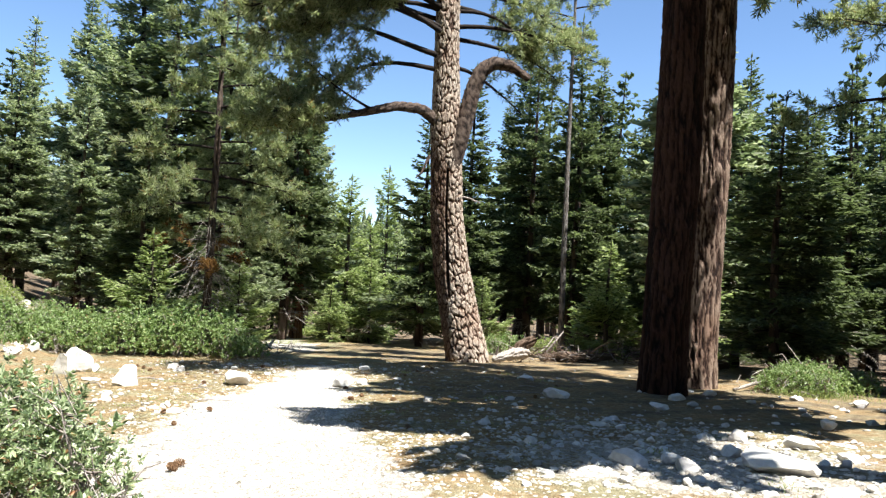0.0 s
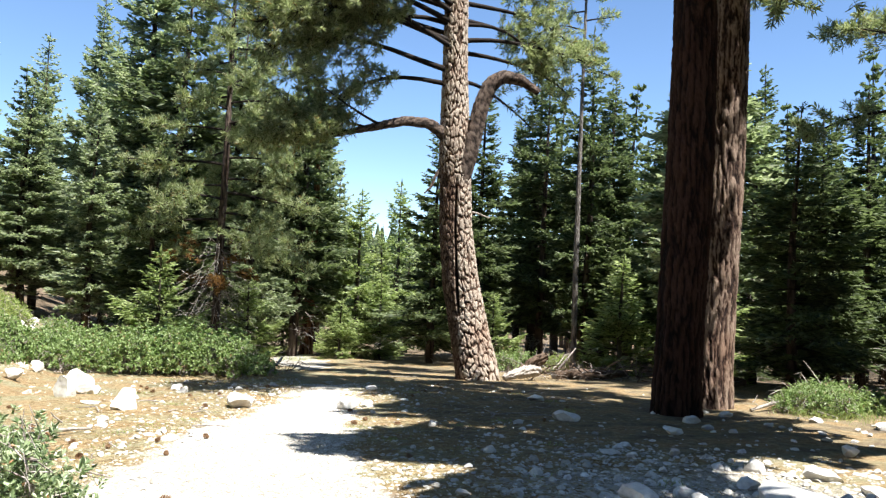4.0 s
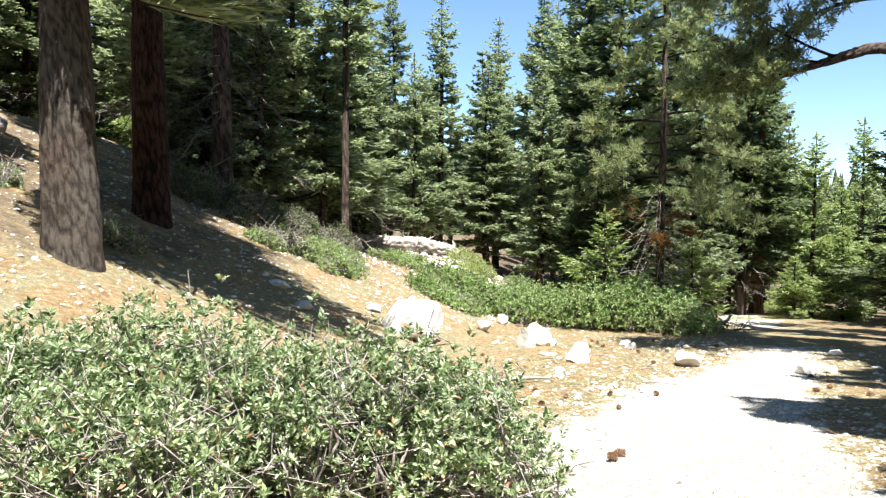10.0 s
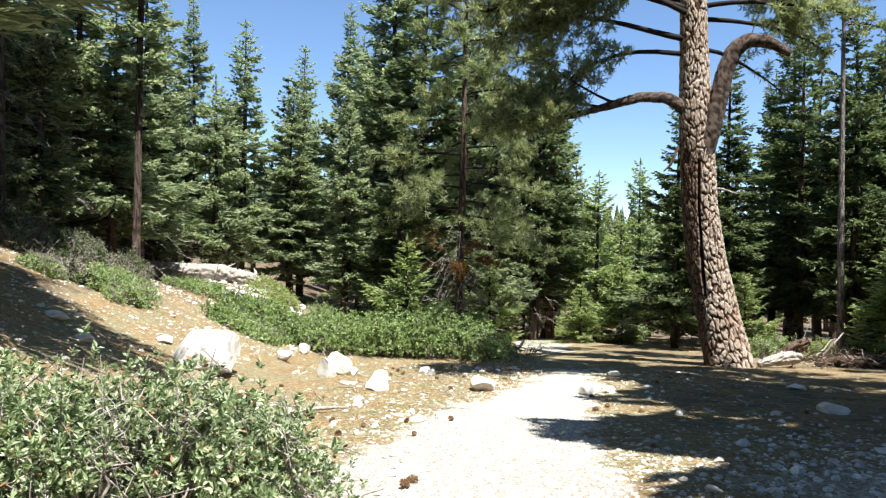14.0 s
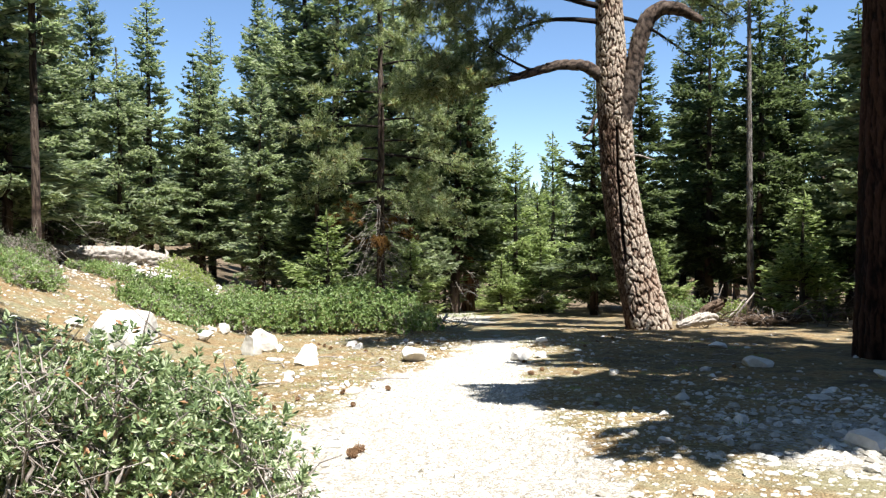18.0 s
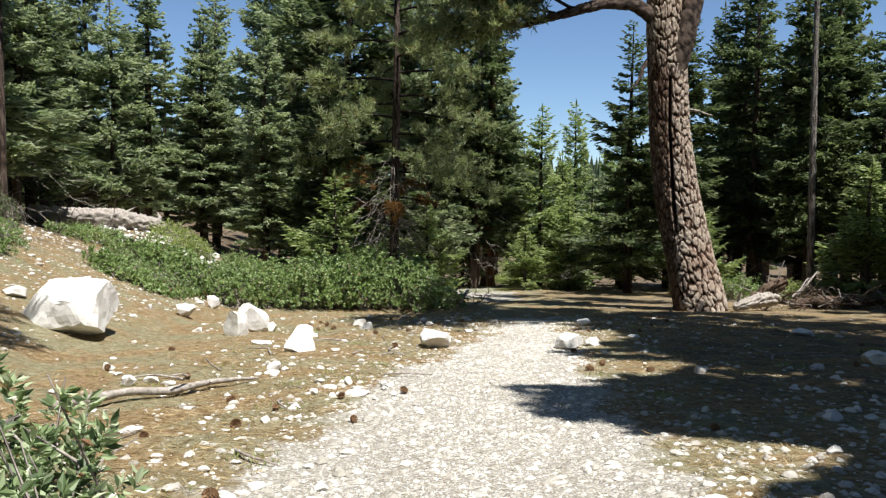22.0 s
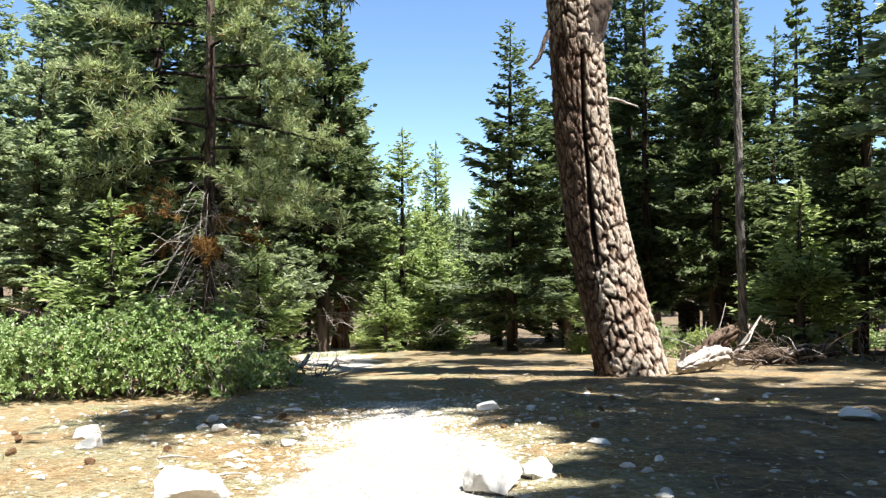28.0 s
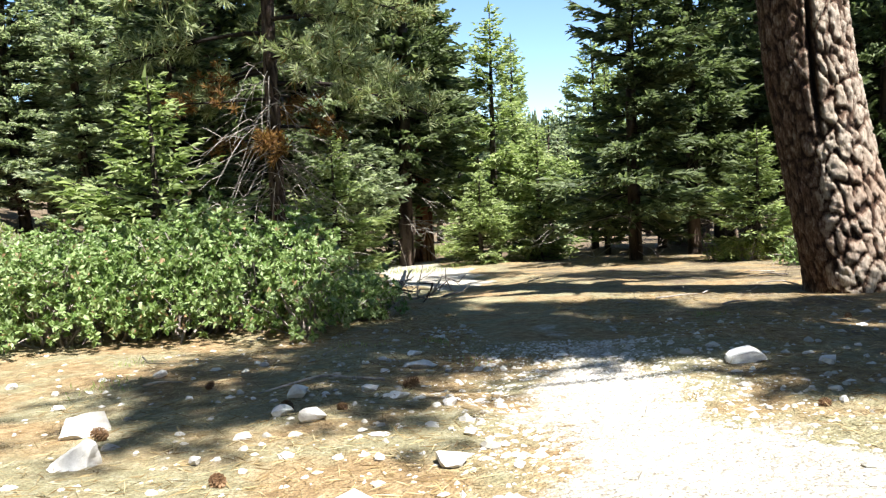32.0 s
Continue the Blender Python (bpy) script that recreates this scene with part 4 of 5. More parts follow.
# the wood behind: its skyline rises and falls with the bearing from the start of the walk
SKY_B = (-90, -56, -50, -28, -24.5, -21.6, -19.5, -17, -14.5, -12.4, -10.5, -7, -1, 3, 6.3, 7.6, 8.7, 10.4, 12, 15, 17.6, 20, 24, 29, 34, 38, 44, 60, 90)
SKY_E = (24, 24, 24, 16, 14, 10.5, 11, 16, 15, 10, 15, 21, 21, 15, 9.5, 6, 3.2, 5.5, 3.6, 5.5, 12.5, 15.5, 18, 17, 17, 15, 18, 20, 20)
count, tries = 0, 0
while count < 270 and tries < 9000:
    tries += 1
    bearing = rng.uniform(-75, 62)
    far = rng.uniform(31, 62) if rng.random() < 0.62 else rng.uniform(62, 130)
    x, y = 0.3 + far * math.sin(radians(bearing)), 0.4 + far * math.cos(radians(bearing))
    if y < 4 or abs(x - float(trail_x(y))) < 3.2 or (y < 38 and -10 < x < 15) or (y < 50 and -13.5 < x < -8):
        continue
    if min(math.hypot(x - a, y - b) for a, b in STOOD) < (3.0 if far < 62 else 3.6):
        continue
    roof = far * math.tan(radians(float(np.interp(bearing, SKY_B, SKY_E)))) + 1.7 - gz(x, y)
    h = min(rng.uniform(0.62, 1.0) * roof, rng.uniform(13, 24))
    if h < 2.2:
        continue
    key = "young" if h < 5 else str(rng.choice(["broad", "shade", "lone"] if h < 12 else ["slim", "tall", "ragged", "slim", "shade"]))
    # trees to the right get needles with the shade painted in
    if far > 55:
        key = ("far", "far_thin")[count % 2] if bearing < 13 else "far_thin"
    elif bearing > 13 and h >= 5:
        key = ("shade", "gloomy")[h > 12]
    grow(key, x, y, h, wide=rng.uniform(0.85, 1.25))
    STOOD.append((x, y))
    count += 1


# the wood goes on to the right of the trail and behind its start
count, tries = 0, 0
while count < 80 and tries < 3000:
    tries += 1
    x, y = rng.uniform(-40, 46), rng.uniform(-34, 26)
    if (x < 19 and y > -7 and x > -26) or (x > 0 and y > 18 and x < 24) or (x < -8 and y > 2) or (abs(x) < 2.4):
        continue
    if min(math.hypot(x - a, y - b) for a, b in STOOD) < 3.2:
        continue
    grow("far_thin", x, y, rng.uniform(13, 22), wide=rng.uniform(1.0, 1.4))
    STOOD.append((x, y))
    count += 1

# unseen firs added to keep skylight off the shaded ground at right
for x, y, h in ((15.5, -4.5, 17), (18.0, -1.0, 18), (16.2, 2.2, 15), (18.6, 4.6, 17), (16.8, 7.6, 15), (21.0, 8.2, 19), (20.5, 12.6, 18), (22.5, 16.5, 19), (12.4, -6.0, 16), (21.8, 1.6, 19)):
    grow("gloomy", x, y, h, wide=1.2)
    STOOD.append((x, y))

# the distant forest beyond, past counting: stacked ragged skirts
r = np.random.default_rng(171)
far = Heap()
for _ in range(1500):
    bearing, d = radians(r.uniform(-50, 55)), r.uniform(135, 330)
    x, y = d * math.sin(bearing), d * math.cos(bearing)
    h, w = r.uniform(9, 16), r.uniform(2.4, 3.8)
    z = gz(x, y) + float(far_rise(d))
    for k in range(3):
        a = np.sort(r.uniform(0, 6.28, 7))
        rad = w * (1 - 0.28 * k) * r.uniform(0.7, 1.15, 7)
        ring = np.stack([x + rad * np.cos(a), y + rad * np.sin(a), np.full(7, z + h * (0.06 + 0.27 * k)) + r.normal(size=7) * 0.4], 1)
        top = np.array([[x, y, z + h * (0.5 + 0.25 * k)]])
        i = np.arange(7)
        far.add(np.r_[ring, top], np.stack([i, (i + 1) % 7, np.full(7, 7)], 1))
tagged(new("distant_forest", far.mesh("distant_forest", FIR_SHADED, False)), "distant conifer forest covering the far rise", "forest", kind="stuff")

# ---- shrubs ----
def make_shrub(name, label, mounds, twigs, leaf, mat, seed, leaves=10, width=0.36, group="", up=0.6, lumps=7, rosette=False, bare=2, sprig=False):
    """Leafy mounds: each mound is (x, y, radius across, radius along, height)."""
    r = np.random.default_rng(seed)
    cx, cy = mounds[0][:2]
    t = thing(name, cx, cy, ground_at(cx, cy), label, "shrub", group)
    z0 = ground_at(cx, cy)
    stems = Heap()
    bs, ws = [], []
    grown = []
    for x, y, a, b, h in mounds:
        grown.append((x, y, a * 0.85, b * 0.85, h * 0.85))
        for _ in range(lumps):
            w, k = r.uniform(0, 6.28), r.uniform(0.35, 0.85)
            q = r.uniform(0.3, 0.55)
            grown.append((x + a * k * np.cos(w), y + b * k * np.sin(w), a * q, b * q, h * (1.08 - 0.6 * k) * r.uniform(0.8, 1.25)))
    mounds = grown
    area = np.array([a * b for _, _, a, b, _ in mounds])
    for (x, y, a, b, h), share in zip(mounds, area / area.sum()):
        n = max(int(1.5 * twigs * share), 6)
        th, co = r.uniform(0, 2 * np.pi, n), r.uniform(0.02, 1, n) ** 0.75
        si = np.sqrt(1 - co**2)
        lump = 1 + 0.10 * np.sin(5 * th + seed) * si + 0.12 * np.sin(9 * th + 7 * co) + 0.1 * r.normal(size=n)
        k = lump * r.uniform(0.78, 1.04, n)
        d = np.stack([si * np.cos(th), si * np.sin(th), co], 1)
        q = np.stack([x - cx + a * k * d[:, 0], y - cy + b * k * d[:, 1], h * k * d[:, 2] ** 0.8], 1)
        q[:, 2] += np.array([ground_at(cx + u, cy + w) - z0 for u, w in q[:, :2]])
        bs.append(q)
        ws.append(unit(d * (0.8, 0.8, 0.5) + (0, 0, up) + r.normal(size=(n, 3)) * 0.35))
        root = np.array((x - cx, y - cy, ground_at(x, y) - z0 - 0.05))
        for e in q[:: max(n // 14, 1)]:
            mid = root + (e - root) * 0.5 + np.array((0, 0, 0.12 * h)) + r.normal(size=3) * 0.1
            stems.tube([root + r.normal(size=3) * (0.15 * a, 0.15 * b, 0), mid, e], [0.02, 0.012, 0.004], 4)
            for _ in range(bare):
                w = mid + (e - mid) * r.uniform(0, 1.0 if sprig else 0.8)
                stems.tube([w, w + r.normal(size=3) * 0.09, w + r.normal(size=3) * 0.15 + (0, 0, 0.08)], [0.008, 0.006, 0.003], 3)
    q, w = np.concatenate(bs), np.concatenate(ws)
    n = len(q)
    base, ax = np.repeat(q, leaves, 0), np.repeat(w, leaves, 0)
    s = r.uniform(-0.9, 0.25, (n * leaves, 1)) * leaf * 2.0
    if sprig:
        s = s * 0.45
    if rosette:
        s = s * 0.12
    d = unit(ax * r.uniform(0.1, 0.55 if rosette else 0.9, (n * leaves, 1)) + unit(np.cross(ax, r.normal(size=(n * leaves, 3)))) * 0.8)
    L = leaf * r.uniform(0.6, 1.2, n * leaves)
    v, f = blades(base + ax * s, d, L, L * width, r, 0.08)
    part("foliage", mesh_of("foliage", v, f, mat, False), t)
    part("stemwork", stems.mesh("stemwork", TWIG), t, "bare grey-brown stems")
    return t


G = "leafy shrubs along the trail"
make_shrub("trail_shrub", "leafy olive-green shrub bulging over the edge of the gravel trail", [(-1.85, 6.35, 1.1, 1.15, 1.22), (-2.6, 5.7, 0.9, 0.9, 1.32)], 2610, 0.06, SHRUB, 1, 15, 0.38, G, 0.75, bare=7, sprig=True)
make_shrub("trail_shrub", "dense olive-green shrub with grey stems showing", [(-3.6, 5.4, 1.4, 1.3, 1.48), (-3.2, 4.6, 0.9, 0.9, 1.15)], 2970, 0.06, SHRUB, 2, 15, 0.38, G, 0.75, bare=7, sprig=True)
make_shrub("trail_shrub", "broad olive-green shrub at the foot of the slope", [(-5.2, 4.7, 1.6, 1.5, 1.3), (-4.6, 3.6, 0.9, 0.8, 0.9)], 3240, 0.06, SHRUB, 3, 15, 0.38, G, 0.75, bare=7, sprig=True)
make_shrub("trail_shrub", "olive-green shrub with a few dry reddish leaves", [(-6.9, 3.3, 1.7, 1.6, 1.2), (-7.2, 5.2, 1.3, 1.2, 1.0)], 2970, 0.06, SHRUB, 4, 15, 0.38, G, 0.75, bare=7, sprig=True)
G = "mat of low shrubs beyond the rocks"
for n, (label, mounds, tw) in enumerate((
    ("low bright green mat shrub at the bend of the trail", [(-0.7, 27.0, 1.5, 1.8, 1.65), (0.3, 27.9, 0.8, 1.2, 0.85)], 2500),
    ("low bright green mat shrub beside needle litter", [(-2.7, 27.1, 1.6, 1.8, 1.6), (-2.4, 29.4, 1.6, 1.5, 1.65)], 2900),
    ("spreading green mat shrub with some grey twigs", [(-4.7, 27.6, 1.6, 1.6, 1.2), (-5.0, 29.8, 1.8, 1.7, 1.45)], 3000),
    ("spreading green mat shrub at the foot of the hillside", [(-7.5, 25.2, 1.3, 1.5, 0.55), (-6.9, 27.5, 1.6, 1.7, 1.1)], 2800))):
    make_shrub("mat_shrub", label, mounds, tw, 0.085, SHRUB2, 10 + n, 14, 0.55, G, 0.15, 11, True)
G = "small shrubs on the hillside"
for n, (x, y, a, h, mt) in enumerate(((-9.1, 20.2, 0.9, 0.6, SHRUB2), (-10.5, 19.1, 0.55, 0.4, SHRUB2), (-9.9, 22.3, 0.9, 0.55, SHRUB2), (-9.9, 12.6, 0.5, 0.4, SHRUB), (-14.0, 12.4, 0.7, 0.3, SHRUB2), (-15.6, 10.4, 0.7, 0.3, SHRUB2),
                                     (-12.4, 12.2, 0.5, 0.35, SHRUB), (14.3, 17.2, 1.3, 0.8, SHRUB2), (16.2, 18.0, 1.0, 0.6, SHRUB2))):
    make_shrub("hillside_shrub", "small green shrub growing in pale dry soil", [(x, y, a, a, h)], int(500 * a * a + 150), 0.085, mt, 30 + n, 9, 0.42, G)
G = "brush on the shaded hillside"
# leaves take the darkened fir colour, which stands in for tree shade
for n in range(16):
    x, y = rng.uniform(-17, -9.5), rng.uniform(19, 33)
    if y > 25 and x > -13.5:
        x -= 4.0
    a = rng.uniform(0.4, 1.0)
    make_shrub("hillside_brush", "straggly hillside brush, its green darkened as if in shade", [(x, y, a, a, rng.uniform(0.4, 0.8))], int(220 * a * a + 60), 0.11, FIR_SHADED, 160 + n, 7, 0.4, G, lumps=3)
r = np.random.default_rng(581)
# a row of brush whose shade is likewise in the leaf colour
for n in range(11):
    q = n / 10
    x, y = -13.2 + 1.6 * q + r.normal() * 0.4, 19.0 + 6.5 * q + r.normal() * 0.5
    a = r.uniform(0.5, 0.95)
    make_shrub("hillside_brush", "tangled hillside brush with shade put into its leaf colour", [(x, y, a, a, r.uniform(0.5, 1.0))], int(260 * a * a + 70), 0.11, FIR_SHADED, 585 + n, 8, 0.4, G, lumps=4, bare=5)
G = "brush under the far trees"
for n in range(40):
    x = rng.uniform(-16, 26)
    y = rng.uniform(33, 50) + (4 if -1 < x < 6 else 0)
    if abs(x - float(trail_x(y))) < 1.6 or (2 < x < 11 and y < 43):
        continue
    a = rng.uniform(0.7, 1.6)
    make_shrub("brush", "straggly grey-green brush under conifers", [(x, y, a, a, rng.uniform(0.5, 1.1))], int(160 * a * a + 60), 0.12, (SHRUB2, GRASS, FIR_SHADED)[n % 3], 60 + n, 7, 0.4, G, lumps=3)

G = "sage brush on the sunny ground behind the mat shrubs"
r = np.random.default_rng(610)
for n in range(34):
    x, y = r.uniform(-7.2, -0.5), r.uniform(33, 43)
    a = r.uniform(0.6, 1.3)
    make_shrub("sage_brush", "pale grey-green sage brush on sunny ground", [(x, y, a, a, r.uniform(0.4, 0.9))], int(150 * a * a + 50), 0.12, (SAGE, SAGE, SHRUB2)[n % 3], 620 + n, 7, 0.4, G, lumps=3)


# ---- stones ----
def rock_mesh(seed, flat=0.6, sub=2, planes=16):
    """A broken block of granite: a ball cut by random planes, then roughened."""
    r = np.random.default_rng(seed)
    bm = bmesh.new()
    bmesh.ops.create_icosphere(bm, subdivisions=sub, radius=0.5)
    dirs = unit(r.normal(size=(planes, 3)))
    cut = r.uniform(0.22, 0.4, planes)
    ax = r.uniform(0.8, 1.1, 3) * (1, 0.85, flat)
    for v in bm.verts:
        p = np.array(v.co)
        for d, c in zip(dirs, cut):
            over = p @ d - c
            if over > 0:
                p = p - d * over
        p = p * (1 + 0.07 * noise.noise(Vector(p * 4.0) + Vector((seed, 0, 0))) + 0.03 * noise.noise(Vector(p * 15.0) + Vector((0, seed, 0))))
        v.co = p * ax
    lo = min(v.co.z for v in bm.verts)
    for v in bm.verts:
        v.co.z -= lo
    me = bpy.data.meshes.new("rock")
    bm.to_mesh(me)
    bm.free()
    me.materials.append(GRANITE)
    return me


ROCKS = [rock_mesh(200 + k, 0.5 + 0.05 * (k % 5)) for k in range(10)]
FINE_ROCKS = [rock_mesh(300 + k, 0.62 + 0.08 * (k % 3), 4, 20) for k in range(6)]


def rock(x, y, w, k, label, group="", tall=1.0, turn=None, fine=False, sink=0.16):
    me = (FINE_ROCKS if fine else ROCKS)[k % (6 if fine else 10)]
    ob = new("rock", me)
    ob.matrix_world = Matrix.Translation((x, y, ground_at(x, y) - sink * w * 0.5)) @ Matrix.Rotation(rng.uniform(0, 6.28) if turn is None else turn, 4, "Z") @ Matrix.Diagonal((w, w, w * tall, 1))
    return tagged(ob, label, "rock", group)


G = "white granite rocks beside the trail"
for n, (x, y, w, tall, label) in enumerate((
    (-5.6, 17.0, 2.1, 1.08, "large pale granite boulder on the litter"), (-6.9, 17.6, 0.65, 0.8, "pale granite rock half hidden by shrubs"), (-3.45, 18.75, 1.05, 1.4, "white granite rock with a brown underside"), (-3.35, 19.5, 0.75, 1.7, "white granite rock leaning on another"),
    (-1.92, 16.3, 0.85, 1.25, "white angular granite rock"), (0.12, 17.5, 0.76, 1.1, "low white granite rock at the trail's edge"), (2.45, 17.5, 0.66, 1.05, "white granite rock on the edge of the shade"), (2.9, 17.8, 0.44, 1.0, "small pale rock beside a larger one"),
    (3.6, 14.4, 0.42, 0.9, "grey granite rock in the shade"), (6.5, 15.2, 0.64, 0.8, "grey granite rock in deep shade"), (-1.2, 20.8, 0.45, 1.0, "small white granite rock on needle litter"), (7.6, 19.8, 0.7, 0.6, "flat pale rock in the shade"),
    (3.7, 22.3, 0.5, 0.7, "flat pale rock on a gravel hump"), (4.2, 21.9, 0.22, 0.9, "small pink-grey stone on gravel"), (-8.2, 15.5, 0.7, 0.8, "pale granite rock on the slope"), (-7.3, 15.0, 0.5, 0.8, "pale granite rock on the slope"), (-4.4, 19.6, 0.4, 0.7, "flat white stone on needle litter"))):
    rock(x, y, w, n + 2, label, G, tall, 0.9 * n + 0.4, True)
for n, (x, y, w, tall, label) in enumerate((
    (-5.20, 21.47, 0.62, 1.26, "white granite stone on needle litter"),
    (-5.40, 24.66, 0.51, 1.68, "white granite stone behind a larger rock"),
    (-2.66, 17.20, 0.52, 0.49, "flat white stone on needle litter"),
    (-1.41, 21.60, 0.44, 1.26, "white granite stone near the mat shrub"),
    (-3.02, 19.69, 0.39, 1.12, "white granite stone beside larger rocks"),
    (-4.10, 14.39, 0.24, 1.12, "pale granite stone on needle litter"),
    (-3.39, 13.15, 0.27, 1.26, "grey-white granite stone on needle litter"),
    (-3.23, 13.45, 0.25, 0.84, "pale granite stone on needle litter"),
    (-1.27, 13.42, 0.21, 0.84, "pale pinkish stone on needle litter"),
    (-0.94, 13.42, 0.22, 1.26, "pale granite stone at the gravel's edge"),
    (-2.19, 18.70, 0.53, 0.49, "flat white stone on needle litter"),
    (-5.76, 20.92, 0.29, 1.12, "small white stone near the mat shrub"),
    (-7.29, 21.49, 0.30, 1.12, "small white stone near the mat shrub"))):
    rock(x, y, w, n + 1, label, G, tall, 1.3 * n, True)
G = "cobbles heaped beside the trail"
n = 0
while n < 95:
    x, y = rng.normal(6.0, 1.9), rng.normal(8.5, 1.5)
    if x < 2.3 or y < 5.5 or y > 13 or math.hypot(x - 7.6, y - 6.0) < 0.9:
        continue
    rock(x, y, float(np.clip(rng.lognormal(-1.75, 0.55), 0.09, 0.7)), int(rng.integers(10)), "rounded pale granite cobble", G, rng.uniform(0.7, 1.1))
    n += 1
n = 0
while n < 44:
    x, y = rng.normal(11.6, 1.7), rng.normal(14.2, 1.7)
    if x < 9 or math.hypot(x - 12, y - 18.7) < 1 or math.hypot(x - 9.7, y - 16.5) < 1:
        continue
    rock(x, y, float(np.clip(rng.lognormal(-1.5, 0.5), 0.1, 0.8)), int(rng.integers(10)), "pale granite cobble in a sunny heap", G, rng.uniform(0.7, 1.1))
    n += 1
rock(5.9, 7.6, 1.15, 1, "broad white boulder among cobbles", G, 0.6, fine=True)
rock(4.4, 8.0, 0.5, 4, "white granite rock at the edge of the shade", G, 0.9, fine=True)
rock(4.9, 7.7, 0.45, 5, "white granite rock beside a similar one", G, 0.8, fine=True)
rock(9.3, 15.2, 0.55, 2, "grey rock at the foot of the giant trunk", G, 0.8, fine=True)
rock(7.9, 13.4, 0.6, 3, "grey granite rock in the shade", G, 0.7, fine=True)
G = "stones scattered over the litter"
n = 0
while n < 150:
    y = rng.uniform(8, 24)
    x = float(trail_x(y)) - rng.exponential(2.2) - 1.0
    if x < -7:
        continue
    rock(x, y, float(np.clip(rng.lognormal(-1.95, 0.5), 0.07, 0.42)), int(rng.integers(10)), "small pale stone lying on needle litter", G, rng.uniform(0.6, 1.0))
    n += 1

def scatter_stones(name, label, xs, ys, size, mat, seed, lump=False):
    """Loose chips, too many to count, as one sheet of small stones."""
    r = np.random.default_rng(seed)
    n = len(xs)
    oct_ = np.array([(1, 0, 0), (0.2, 0.9, 0), (-1, 0.1, 0), (0, -1, 0), (0.1, 0.1, 0.75)], float)
    tri = np.array([(0, 1, 4), (1, 2, 4), (2, 3, 4), (3, 0, 4)])
    if lump:
        w = np.arange(6) * math.pi / 3
        ring = np.stack([np.cos(w), np.sin(w), 0 * w], 1)
        oct_ = np.concatenate([ring * 0.92 - (0, 0, 0.2), ring + (0, 0, 0.35), ring * 0.55 + (0, 0, 0.85), [(0, 0, 0.95)]])
        k = np.arange(6)
        m = (k + 1) % 6
        tri = np.concatenate([np.stack(q, 1) for q in ((k, m, m + 6), (k, m + 6, k + 6), (k + 6, m + 6, m + 12), (k + 6, m + 12, k + 12), (k + 12, m + 12, 0 * k + 18))])
    a = r.uniform(0, 6.28, n)
    v = np.tile(oct_, (n, 1, 1)) * (1 + (0.14 if lump else 0.3) * r.normal(size=(n, len(oct_), 3)))
    v *= np.stack([size, size * r.uniform(0.5, 0.95, n), size * r.uniform(0.35, 0.8, n)], 1)[:, None] * 0.5
    x = v[..., 0] * np.cos(a)[:, None] - v[..., 1] * np.sin(a)[:, None] + xs[:, None]
    y = v[..., 0] * np.sin(a)[:, None] + v[..., 1] * np.cos(a)[:, None] + ys[:, None]
    z = np.array([ground_at(p, q) for p, q in zip(xs, ys)])[:, None] + v[..., 2] - 0.004
    ob = new(name, mesh_of(name, np.stack([x, y, z], -1).reshape(-1, 3), (tri[None] + len(oct_) * np.arange(n)[:, None, None]).reshape(-1, 3), mat, False))
    return tagged(ob, label, "gravel", kind="stuff")


r = np.random.default_rng(77)
ys = 3 + 21.5 * r.random(52000) ** 1.5
xs = trail_x(ys) + r.normal(size=len(ys)) * np.interp(ys, [8, 20], [0.95, 0.5])
scatter_stones("gravel", "loose pale chips of granite on the trail", xs, ys, np.clip(r.lognormal(-3.3, 0.45, len(ys)), 0.015, 0.12), GRAVEL, 78)
ys = 4 + 22 * r.random(6500)
xs = trail_x(ys) + np.where(r.random(len(ys)) < 0.6, -1, 1) * (0.8 + r.exponential(1.6, len(ys)))
scatter_stones("scattered_chips", "pale chips of stone scattered over the litter", xs, ys, np.clip(r.lognormal(-3.35, 0.55, len(ys)), 0.015, 0.13), GRAVEL, 79, True)
xs, ys = r.normal(5.2, 2.0, 5000), r.normal(8.2, 2.2, 5000)
keep = (xs > 1.3) & (ys > 2.5)
scatter_stones("scattered_chips", "pale chips of stone between the cobbles", xs[keep], ys[keep], np.clip(r.lognormal(-3.0, 0.5, keep.sum()), 0.02, 0.17), GRAVEL, 80, True)
xs, ys = r.normal(-9.6, 1.8, 420), r.normal(35.0, 1.0, 420)
scatter_stones("rubble", "pale stone rubble on a low ridge behind the mat shrubs", xs, ys, np.clip(r.lognormal(-1.5, 0.5, len(ys)), 0.1, 0.7), GRANITE, 82, True)
xs, ys = r.uniform(3.6, 9.5, 110), r.uniform(9, 25, 110)
scatter_stones("scattered_chips", "pale stones lying in shaded litter", xs, ys, np.clip(r.lognormal(-2.5, 0.5, len(ys)), 0.05, 0.3), GRANITE, 83, True)
xs, ys = r.uniform(-21, -5.5, 9000), r.uniform(6, 30, 9000)
scatter_stones("scattered_chips", "pale stone rubble on the hillside", xs, ys, np.clip(r.lognormal(-3.1, 0.6, len(ys)), 0.025, 0.26), GRAVEL, 81, True)


